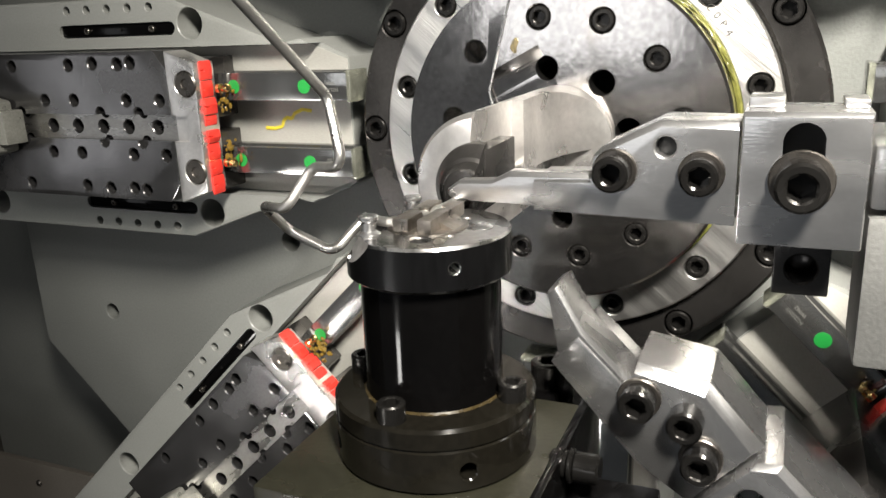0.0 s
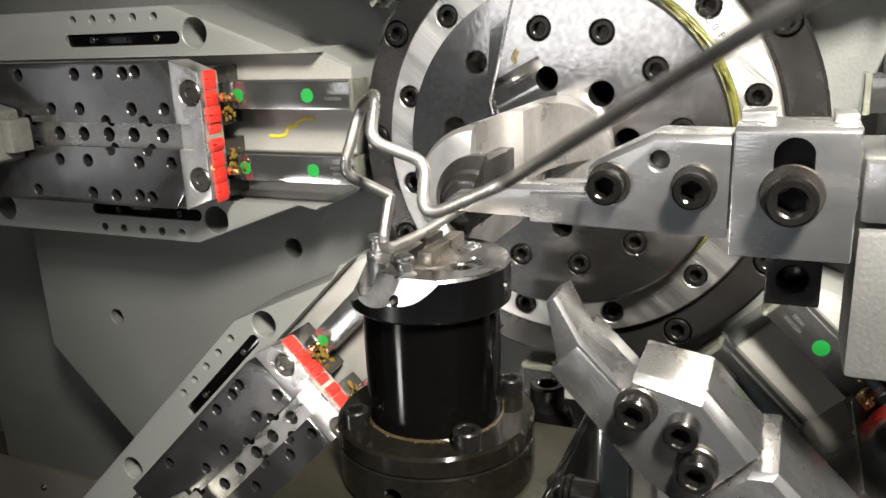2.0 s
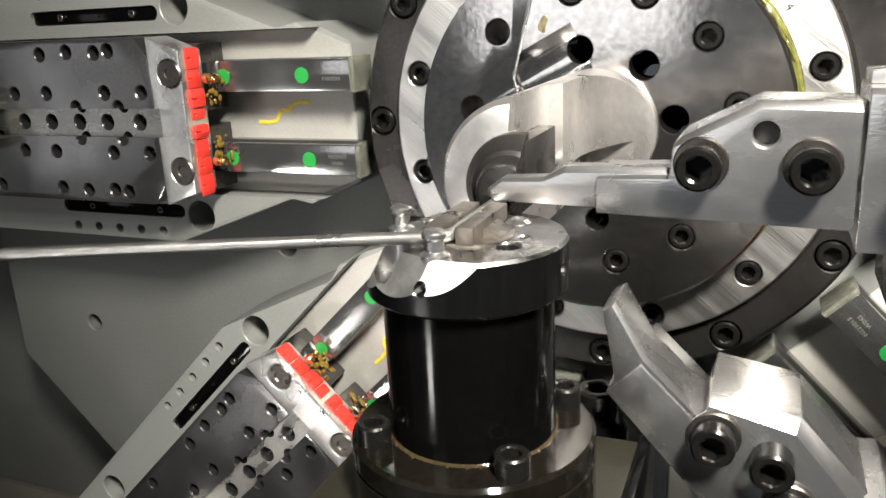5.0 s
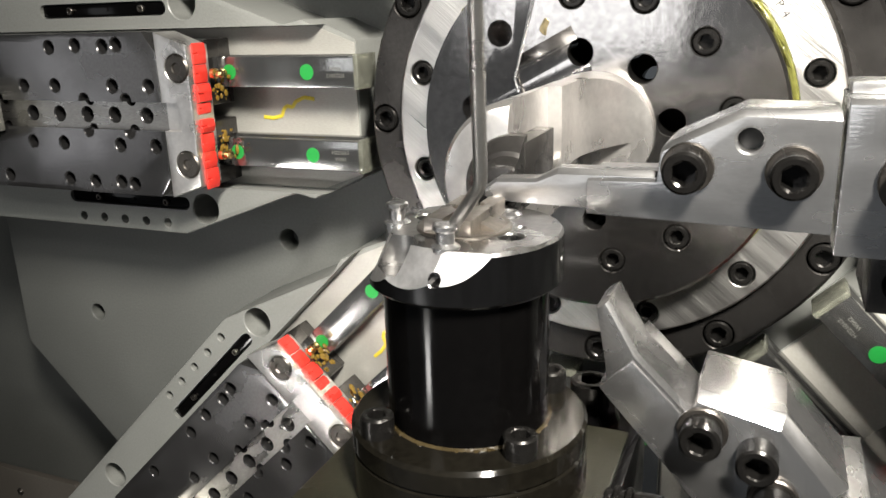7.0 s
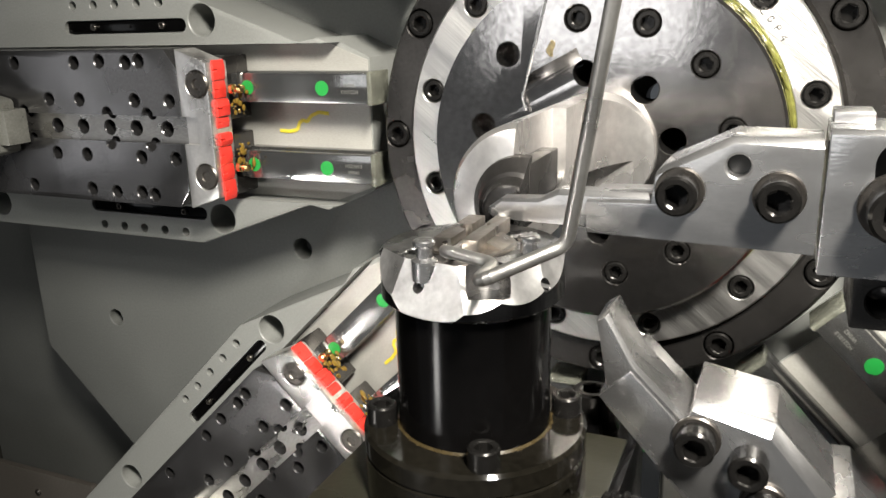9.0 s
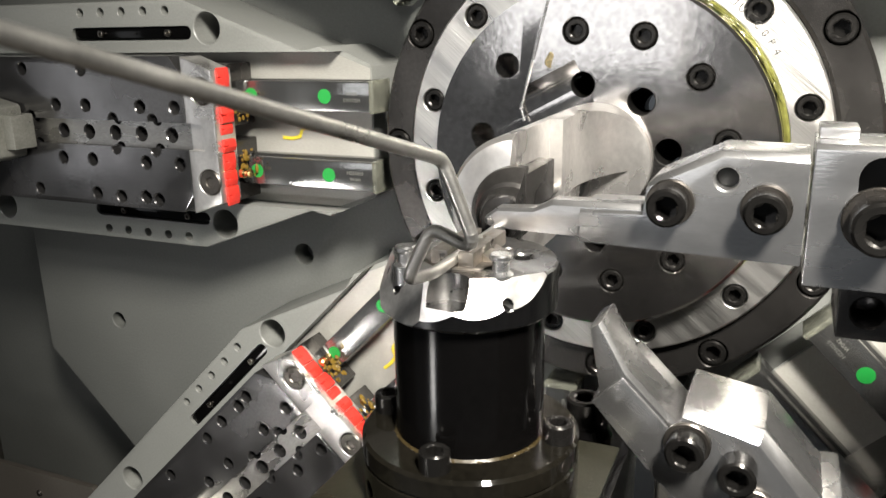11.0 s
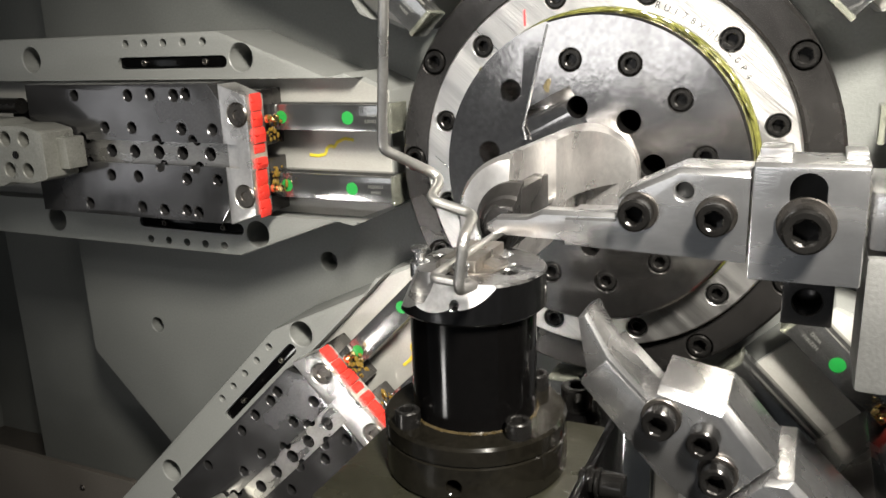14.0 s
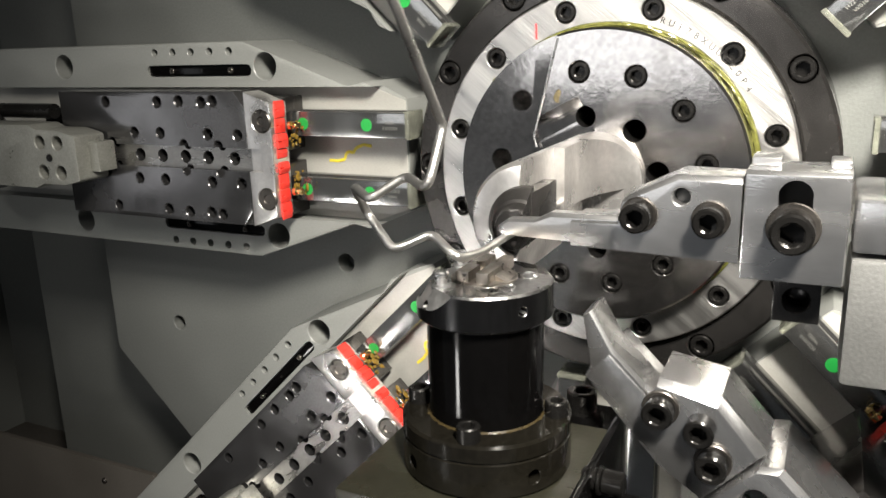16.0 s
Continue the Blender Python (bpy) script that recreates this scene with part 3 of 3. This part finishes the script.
def drive_link(theta):
    link = thing("drive_link", pose(0, 0, 0, 0, -theta, 0) @ mm(23, 0, 0), "pale cast drive link bolted on a slide carriage", "drive link", "drive links")
    pts = [(468, 13), (446, 13), (468, -13), (446, -13)]
    body = prism([(424, -18), (426, -20), (444, -24), (470, -24), (480, -28), (600, -28), (600, 28), (480, 28), (470, 24), (444, 24), (426, 20), (424, 18)], -44, -12, 1.2)
    part("body", cut(body, *[bore(x, -44, z, 6.2, 14, 0.8) for x, z in pts]), LINKM, link)
    part("tongue", box(414, 426, -30, -10.5, -13, 13, 1.5), LINKM, link)
    for x, z in pts:
        part("screw", moved(capscrew(4.4, 6, n=18), at(x, -31, z) @ FACE), SCREW, link)
    part("dowel", rod(3.4, (457, -44, 0), (457, -45.5, 0), 18, 0.4), SCREW, link)
    part("shaft", rod(7, (500, 2, -36), (600, 2, -36), 20), DARKSTEEL, link, "dark steel shaft")
    hub = moved(lathe([(0, 0), (40, 0), (40, 30), (36, 34), (12, 34), (12, 40), (0, 40)], 40), at(585, -8, 0) @ FACE)
    part("hub", hub, DARKSTEEL, link, "dark steel crank hub")
    return link


for theta in (180, 225):
    drive_link(theta)

# ---- bending head ----
AX = -208


def bending_head():
    top = thing("bending_head", mm(0, AX, 0), "black steel rotary bending head with a worn bright cap", "bending head")
    rotor = part("rotor", lathe([(0, -63.5), (26.4, -63.5), (26.4, -15), (0, -15)], 72), BLACK, top, "glossy black column")
    fl = lathe([(0, -88), (38.1, -88), (39.1, -87), (39.1, -72), (38.4, -71.4), (38.4, -71), (39.1, -70.4), (39.1, -64.2), (37.9, -63), (0, -63)], 80)
    fl = cut(fl, *[moved(bore(0, -39.1, -80, 3.2, 10, 0.6), pose(0, 0, 0, 0, 0, 45 + 90 * k)) for k in range(4)])
    part("flange", fl, OILBLACK, rotor, "oily black flange in two tiers")
    random.seed(8)
    lumps = []
    for k in range(70):
        x, z = polar(26.7 + 0.5 * random.random(), random.uniform(0, 360))
        b = bmesh.new()
        bmesh.ops.create_icosphere(b, subdivisions=1, radius=1)
        q = random.uniform(0.3, 0.9)
        lumps.append(moved(b, at(x, z, -63) @ Matrix.Diagonal((q * 1.4, q, q * 0.7, 1))))
    tagged(part("oil_ring", joined(lathe([(26.5, -62.95), (27.3, -62.95), (26.5, -62.2)], 64, closed=True), *lumps), OIL, rotor), "brownish rim of oil and chips", kind="stuff")
    cap = lathe([(0, -16.5), (29.2, -16.5), (30.7, -15.2), (30.7, -1), (29.9, 0), (0, 0)], 96)
    cuts = []
    for a, r0, lean in ((118, 25.2, 26), (146, 22.2, 24), (172, 23.2, 30), (205, 24.2, 30), (227, 26.4, 25)):
        cuts.append(moved(box(r0, r0 + 30, -15, 15, -30, 40, 0), pose(0, 0, 0, 0, 0, a) @ at(r0, 0, 0) @ pose(0, 0, 0, 0, -lean, 0) @ at(-r0, 0, 0)))
    cuts.append(moved(lathe([(0, -9), (7, -9), (7, 20), (0, 20)], 24), at(*polar(25.5, 186), 0)))
    for k in range(4):
        cuts.append(moved(bore(0, -30.9, -7.5, 2.0, 8, 0.6, 16), pose(0, 0, 0, 0, 0, 90 + 45 + 90 * k)))
    for r, a, q in ((18.5, 290, 3.8), (20, 15, 3.9), (19, 103, 3.6), (17.5, 325, 1.4), (17.5, 60, 1.4)):
        x, z = polar(r, a)
        cuts.append(moved(lathe([(0, -8), (q, -8), (q, -0.6), (q + 0.9, 0.5), (0, 0.5)], 20), at(x, z, 0)))
    worn = part("cap", cut(cap, *cuts), CAPSTEEL, rotor, "worn steel cap with a blackened rim and milled flats lightened for lamp glare")
    worn.data.materials.append(CAPSIDE)
    # faces leaning upwards take the lighter colour that carries the glare
    worn.data.materials.append(FLAT)
    for face in worn.data.polygons:
        c = face.center / MM
        if abs(face.normal.z) < 0.05 and c.to_2d().length > 29.8:
            face.material_index = 1
        elif 0.2 < face.normal.z < 0.8 and c.to_2d().length > 21 and face.area > 4e-6:
            face.material_index = 2
    for r, a, h in ((22.5, 134, 7.0), (22.5, 228, 7.0), (20, 15, 0.8)):
        x, z = polar(r, a)
        part("bending_pin", moved(lathe([(0, -6), (4.2, -6), (4.2, 0.4), (2.7, 1.4), (2.7, h - 2.6), (3.6, h - 1.6), (3.6, h - 0.5), (3.1, h), (0, h)], 28), at(x, z, 0)), STEEL, rotor, "headed steel bending pin")
    for k in range(4):
        x, z = polar(32.6, 90 * k)
        part("screw", moved(capscrew(5.3, 7, n=28), at(x, z, -63)), SCREW, rotor, "black socket cap screw")
    # the fixed mandrel in the middle, along the feed axis
    part("mandrel_plate", lathe([(0, 0), (15, 0), (15, 0.6), (14.5, 0.9), (0, 0.9)], 48), MANDREL, top, "brownish round mandrel")
    left = bevelled(cut(prism([(-8.2, 0.8), (-8.2, 5.3), (-7.8, 5.7), (-1.95, 5.7), (-1.95, 0.8)], -13, 18.5, 0), moved(lathe([(0, 0), (3.0, 0), (3.0, 9), (0, 9)], 20), at(-1.95, 3, 0))), 0.4, 2, 50)
    part("mandrel_bar", left, MANDREL, top, "worn steel mandrel bar")
    right = bevelled(cut(box(1.95, 7.4, -14, 18, 0.8, 5.9, 0), moved(lathe([(0, 0), (2.2, 0), (2.2, 9), (0, 9)], 20), at(1.95, 6.5, 0))), 0.4, 2, 50)
    part("mandrel_bar", right, MANDREL, top, "worn steel mandrel bar")
    part("mandrel_foot", prism([(7.4, 0.8), (13, 0.8), (7.4, 3.4)], -6, 8, 0.3), MANDREL, top, "sloping brownish mandrel foot")
    # the bracket under the head
    part("base_plate", box(-52, 46, -52, 48, -100, -88.5, 1.2), OLIVE, top, "oily olive grey base plate")
    part("side_plate", box(46.2, 50, -44, 60, -170, -87, 0.8), BLACK, top, "black side plate")
    part("fitting", joined(rod(5.4, (45, 5, -92), (52, 5, -92), 28, 0.6), rod(6.6, (48, 5, -92), (50, 5, -92), 28, 0.5), rod(6.6, (52, 5, -92), (54, 5, -92), 28, 0.5), rod(5.8, (54, 5, -92), (64, 5, -92), 28, 0.8)), SCREW, top, "black ringed hose fitting")
    part("screw", moved(capscrew(8, 12, n=36), at(27, 66, -90)), SCREW, top, "large black socket cap screw")
    part("boss", lathe([(0, -98.5), (12, -98.5), (12, -94), (10, -90), (0, -90)], 36), BLACK, top, m=mm(27, 66, 0))
    part("bracket", joined(box(50.4, 84, -10, 26, -240, -108, 2), box(56, 78, -22, -10, -240, -122, 1.5)), BLACK, top, "black cast bracket behind the hose fitting")
    part("support", box(-45, 45, 10, 95, -240, -98.5, 2), BLACK, top, "black support block")
    return top, rotor


head, rotor = bending_head()
head_carriage = carriage(270, 15)

# ---- wire: straight rods between bends, numbered from the feed end; local bend points of the finished part ----
BENDS = [Vector(p) for p in ((4.7, 16.1, -0.6), (-13.4, -2.9, 7), (3.7, -0.4, 15.4), (0.6, -5.4, 32.4), (22.1, -5.3, 40), (26.1, -23.1, 36.8), (12.9, -30, 28.9), (17.5, -28.6, 11.9), (2.6, -36.4, 3), (25.2, -38.9, -10.3), (78.6, -177.9, -28.4))]
TAIL = 165.0


JOINTS = 6


def reach(i):
    """How far a bend's curve runs along its two legs."""
    if not 0 <= i < 10:
        return 0.0
    before = BENDS[i - 1] - BENDS[i] if i else Vector((0, 30, 0))
    after = BENDS[i + 1] - BENDS[i]
    short = min(before.length, after.length)
    return min(5.0 / math.tan(before.angle(after) / 2), 0.42 * short, 8.0) if i else 5.0


def wire(label, count=11):
    stock = thing("formed_wire", Matrix(), label, "wire", "formed wires")
    rods, bends = [], []
    for i in range(count):
        n = (BENDS[i] - BENDS[i - 1]).length if i else TAIL
        a, b = reach(i - 1), n - reach(i)
        if i == count - 1 and count < 11:
            b = n
        prof = [(0, a - 1.0), (1.55, a - 0.8), (1.88, a), (1.88, b), (1.55, b + 0.8), (0, b + 1.0)]
        rods.append(part("rod", lathe(prof, 24), WIRE, stock))
        if i < count - 1:
            k = 2 * reach(i) / JOINTS
            one = part("bend", lathe([(0, -k / 2 - 0.9), (1.5, -k / 2 - 0.7), (1.88, -k / 2), (1.88, k / 2), (1.5, k / 2 + 0.7), (0, k / 2 + 0.9)], 24), WIRE, stock)
            bends.append([one] + [again(one, stock) for _ in range(JOINTS - 1)])
    return rods, bends


def bent_tube(pts, r, bend, n=24):
    """A round wire along the points, its corners rounded."""
    line = [pts[0]]
    for a, b, c in zip(pts, pts[1:], pts[2:]):
        u, w = (a - b).normalized(), (c - b).normalized()
        ang = u.angle(w)
        d = min(bend / math.tan(ang / 2), 0.42 * (a - b).length, 0.42 * (c - b).length)
        p, q = b + u * d, b + w * d
        for k in range(9):
            f = k / 8
            line.append((p * (1 - f) + b * f) * (1 - f) + (b * (1 - f) + q * f) * f)
    line.append(pts[-1])
    bm = bmesh.new()
    rings = []
    side = (line[1] - line[0]).orthogonal().normalized()
    for i, p in enumerate(line):
        way = (line[min(i + 1, len(line) - 1)] - line[max(i - 1, 0)]).normalized()
        side = (side - way * side.dot(way)).normalized()
        up = way.cross(side)
        rings.append([bm.verts.new(p + (side * math.cos(2 * math.pi * k / n) + up * math.sin(2 * math.pi * k / n)) * r) for k in range(n)])
    for a, b in zip(rings, rings[1:]):
        for k in range(n):
            bm.faces.new((a[k], a[(k + 1) % n], b[(k + 1) % n], b[k]))
    bm.faces.new(rings[0]), bm.faces.new(rings[-1])
    bmesh.ops.recalc_face_normals(bm, faces=bm.faces)
    return bm


WIRE_OLD = [
    (0, 2, 0.312, 3.673, -0.884, -13.96, -202.74, 6.48),
    (0.5, 1, 0.448, 3.686, -0.751, -7.6, -209.78, 9.14),
    (1, 1, -0.248, -1.923, 0.52, -0.33, -219.76, 10.57),
    (1.5, 1, -0.159, -1.453, 0.572, 4.52, -226.23, 9.86),
    (2, 1, -0.012, -0.93, 0.545, 9.77, -234.69, 6.17),
    (2.5, 1, 0.107, -0.439, 0.492, 10.94, -237.75, -1.23),
    (3, 0, -0.059, -0.417, -0.445, -6.99, -243.07, 1.63),
    (3.3, 0, -0.091, -0.472, -0.449, -14.92, -327.16, -4.33),
    (3.5, 0, -0.01, -0.397, -0.383, -13.2, -343.28, -3.5),
]
WIRE_NEW = [
    (7.5, 8, -0.821, -0.694, 0.664, -9.4, -230.35, -30.98),
    (8.12, 7, -1.541, 0.118, -0.49, -22.25, -238.02, -34.27),
    (8.65, 7, -1.541, 0.118, -0.49, -22.59, -238.02, -33.99),
    (8.88, 6, -1.072, -1.011, 0.561, 25.95, -251.66, -30.41),
    (9.25, 6, -1.072, -1.011, 0.561, 26.21, -251.66, -30.12),
    (11.52, 5, 0.45, -2.728, -0.281, 29.32, -217.48, 30.85),
    (11.64, 4, 2.197, -1.62, 0.304, -7.86, -210.15, 29.37),
    (12, 4, 2.197, -1.62, 0.304, -7.5, -210.15, 28.79),
    (12.5, 4, 2.378, -2.056, 1.354, -32.08, -214.96, 16.52),
    (13, 4, 1.606, -2.188, 2.14, -17.08, -228.51, 6.33),
    (13.5, 3, -0.099, -2.05, 1.617, 14.86, -218.94, 0.42),
    (14, 2, -1.525, 1.464, -1.453, -15.61, -235.17, 0.4),
    (14.5, 2, -1.969, 1.901, -0.858, -7.95, -244.45, 12.92),
    (15, 2, 0.224, 3.791, -0.708, -7.11, -218.92, 14.43),
    (15.5, 1, -0.287, -2.374, 0.44, -3.76, -222.04, 13.37),
    (16, 1, -0.341, -1.98, 0.613, 0.32, -225.71, 13.73),
]
old_rods, old_bends = wire("bent grey steel wire part held on the bending head", 3)
old_body = part("zigzag", bent_tube(BENDS[2:], 1.88, 5.5), WIRE, old_rods[0].parent)
new_rods, new_bends = wire("grey steel wire being bent into a zigzag part")


def chain(first, turn, spot):
    """All bend points: those from first on are the finished shape at its pose, the others lie on the feed axis behind them."""
    pts = [None] * 11
    for i in range(first, 11):
        pts[i] = turn @ BENDS[i] + spot
    for i in range(first - 1, -1, -1):
        n = (BENDS[i + 1] - BENDS[i]).length
        q = pts[i + 1]
        off = math.hypot(q.x, q.z - AXIS_Z)
        if off > 0.9 * n:
            pts[i] = q + (Vector((0, AX - 15, AXIS_Z)) - q).normalized() * n
        else:
            pts[i] = Vector((0, q.y + math.sqrt(n * n - off * off), AXIS_Z))
    q = pts[0]
    off = math.hypot(q.x, q.z - AXIS_Z)
    return [Vector((0, q.y + math.sqrt(max(TAIL ** 2 - off * off, 1)), AXIS_Z))] + pts


def to_pose(row):
    w = Vector(row[2:5])
    turn = Matrix.Rotation(w.length, 3, w.normalized()).to_quaternion()
    return row[0], row[1], turn, Vector(row[5:8])


def aimed(t, i_at, j_way, like):
    """The wire with its last rod alone bent: from the point i_at along j_way."""
    turn = (like @ (BENDS[10] - BENDS[9])).rotation_difference(Vector(j_way)) @ like
    return t, 9, turn, Vector(i_at) - turn @ BENDS[9]


def key_wire(rods, bends, states, step=0.1, free_from=99.0, body=None):
    rows = [[] for _ in rods]
    body_rows = []
    turns = [None] * len(rods)
    bend_rows = [[[] for _ in b] for b in bends]
    bend_turns = [[None] * len(b) for b in bends]
    n = round(16.0 / step)
    for s in range(n + 1):
        t = s * step
        k = max([i for i, st in enumerate(states) if st[0] <= t + 1e-6] or [0])
        a, b = states[k], states[min(k + 1, len(states) - 1)]
        f = 0 if b[0] <= a[0] else min(max((t - a[0]) / (b[0] - a[0]), 0), 1)
        turn, spot = a[2].slerp(b[2], f), a[3].lerp(b[3], f)
        first = a[1] if f < 1e-6 else max(a[1], b[1])
        body_rows.append((t, Matrix.Translation(spot * MM) @ turn.to_matrix().to_4x4()))
        pts = chain(first, turn, spot)
        if t > free_from:
            pts = [turn @ (BENDS[0] + (TAIL_DIR * TAIL)) + spot] + pts[1:]
        for i, ob in enumerate(rods):
            p, q = pts[i], pts[i + 1]
            way = (q - p).normalized()
            if turns[i] is None:
                turns[i] = Vector((0, 0, 1)).rotation_difference(way)
            else:
                turns[i] = (turns[i] @ Vector((0, 0, 1))).rotation_difference(way) @ turns[i]
            n_mm = (BENDS[i] - BENDS[i - 1]).length if i else TAIL
            start = q - way * n_mm
            rows[i].append((t, Matrix.Translation(start * MM) @ turns[i].to_matrix().to_4x4()))
        for j, pieces in enumerate(bends):
            p, q, r = pts[j], pts[j + 1], pts[j + 2]
            d = reach(j)
            ends = (q + (p - q).normalized() * d, q + (r - q).normalized() * d)
            curve = [(ends[0] * (1 - g) + q * g) * (1 - g) + (q * (1 - g) + ends[1] * g) * g for g in [m / JOINTS for m in range(JOINTS + 1)]]
            for m in range(len(pieces)):
                way = (curve[m + 1] - curve[m]).normalized()
                last = bend_turns[j][m]
                bend_turns[j][m] = Vector((0, 0, 1)).rotation_difference(way) if last is None else (last @ Vector((0, 0, 1))).rotation_difference(way) @ last
                bend_rows[j][m].append((t, Matrix.Translation((curve[m] + curve[m + 1]) / 2 * MM) @ bend_turns[j][m].to_matrix().to_4x4()))
    pairs = list(zip(rods, rows)) + ([(body, body_rows)] if body else [])
    for pieces, tables in zip(bends, bend_rows):
        pairs += list(zip(pieces, tables))
    for ob, r in pairs:
        slim = [x for i, x in enumerate(r) if i in (0, len(r) - 1) or x[1] != r[i - 1][1] or x[1] != r[i + 1][1]]
        walk(ob, slim)


HEAD_Z = [(0, -3.7), (0.5, -5.7), (0.8, -10.2), (1, -11.2), (1.5, -11.7), (2, -11.2), (2.5, -12.2), (2.7, -9.2), (3, -4.7), (3.1, -9.2), (3.2, -23.2), (3.3, -37.7), (3.5, -43.2), (3.8, -41.2), (3.9, -32.2), (4, -21.2), (4.1, -10.2), (4.2, -4.2), (4.5, -2.2), (5, -3.7), (7.5, -1.7), (8, -2.7), (9, -2.2), (11.5, -4.7), (12, -9.7), (12.5, -8.2), (13, -4.7), (13.5, -4.2), (14, -6.2), (14.5, -6.7), (15, -2.7), (15.5, -7.2), (16, -12.7)]
HEAD_TURN = [(0, -5), (0.5, -6), (1, 9), (1.5, 26), (2, 44), (2.5, 62), (3, 57), (4, 61), (4.5, 55), (5, 40), (6, 90), (6.8, 50), (7.5, 48), (7.9, 46), (8, 39), (8.1, 14), (8.2, 16), (8.3, 38), (8.4, 62), (8.5, 88), (8.6, 104), (8.8, 112), (9, 116), (9.8, 60), (10.6, 100), (11.3, 60), (11.5, 27), (12, 28), (12.5, 45), (13, 44), (13.5, 98), (14, 54), (14.5, 56), (15, -5), (15.5, -5), (16, 9)]
SIDE_X = [(0, 1), (3, 0), (3.1, 4), (3.3, 26), (3.5, 33), (3.8, 30), (4, 23), (4.2, 12), (4.5, 9), (5, 2), (5.2, 1), (16, 0)]
CUT_U = [(0, 0), (3.3, 0), (3.4, -22), (3.5, -47), (3.6, -47), (3.7, -34), (3.8, -26), (4, -10), (4.1, -3), (4.2, 0), (16, 0)]


def along(table, t):
    """The table's value at t, eased between its rows."""
    return float(np.interp(t, [r[0] for r in table], [r[1] for r in table]))


def motions():
    walk(head, [(t, mm(0, AX, z)) for t, z in HEAD_Z])
    walk(head_carriage, [(t, pose(0, 0, 0, 0, -270, 0) @ mm(15 - z, 0, 0)) for t, z in HEAD_Z])
    walk(rotor, [(t, pose(0, 0, 0, 0, 0, a)) for t, a in HEAD_TURN])
    walk(side, [(t, mm(x - 1, 0, 0)) for t, x in SIDE_X])
    walk(side_carriage, [(t, mm(-8 + x, 0, 0)) for t, x in SIDE_X])
    walk(cutter, [(t, pose(0, 0, 0, 0, 45, 0) @ mm(u - 1.2, -1, 5.3)) for t, u in CUT_U])
    walk(cutter_carriage, [(t, radial(315) @ mm(-26 + u, 0, 0)) for t, u in CUT_U])
    # the part in work at the start: turned, bent, fed, cut off and dropped
    states = [to_pose(r) for r in WIRE_OLD]
    last = states[-1]
    states.append((3.6, 0, last[2], last[3] + Vector((-45, -15, -6))))
    states.append((3.8, 0, last[2], last[3] + Vector((-330, -60, -90))))
    states.append((4.2, 0, last[2], last[3] + Vector((-620, -60, -480))))
    states.append((4.4, 0, last[2], last[3] + Vector((-640, -60, -540))))
    key_wire(old_rods, old_bends, states, free_from=3.5, body=old_body)
    # the next part, fed from the guide
    coming = [to_pose(r) for r in WIRE_NEW]
    like = coming[0][2]
    # the feed turns the wire a little before the next bend
    held = coming[0]
    roll = Matrix.Rotation(radians(-20), 3, "Y").to_quaternion()
    hub = Vector((0, 0, AXIS_Z))
    coming[1:1] = [(7.6,) + held[1:], (7.8, held[1], roll @ held[2], roll @ (held[3] - hub) + hub), (7.95, held[1], roll @ held[2], roll @ (held[3] - hub) + hub)]
    tip = 150.0
    feed = [(0.0, 6.0), (3.5, -160.0), (3.9, -172.0), (4.0, -192.0), (4.2, -240.0), (4.5, -312.0), (4.7, -370.0), (4.8, -380.0)]
    start = []
    for t, y in feed:
        start.append(aimed(t, (0, y + tip, AXIS_Z), (0, -1, 0), like))
    start.append(aimed(4.9, (0, -222, AXIS_Z), (-0.75, -0.66, 0), like))
    start.append(aimed(5.0, (0, -222, AXIS_Z), (-0.983, -0.17, -0.055), like))
    start.append(aimed(5.2, (0, -222, AXIS_Z), (-0.998, 0.03, -0.03), like))
    key_wire(new_rods, new_bends, start + coming)


TAIL_DIR = (to_pose(WIRE_OLD[-1])[2].inverted() @ Vector((0, 1, 0)))

motions()
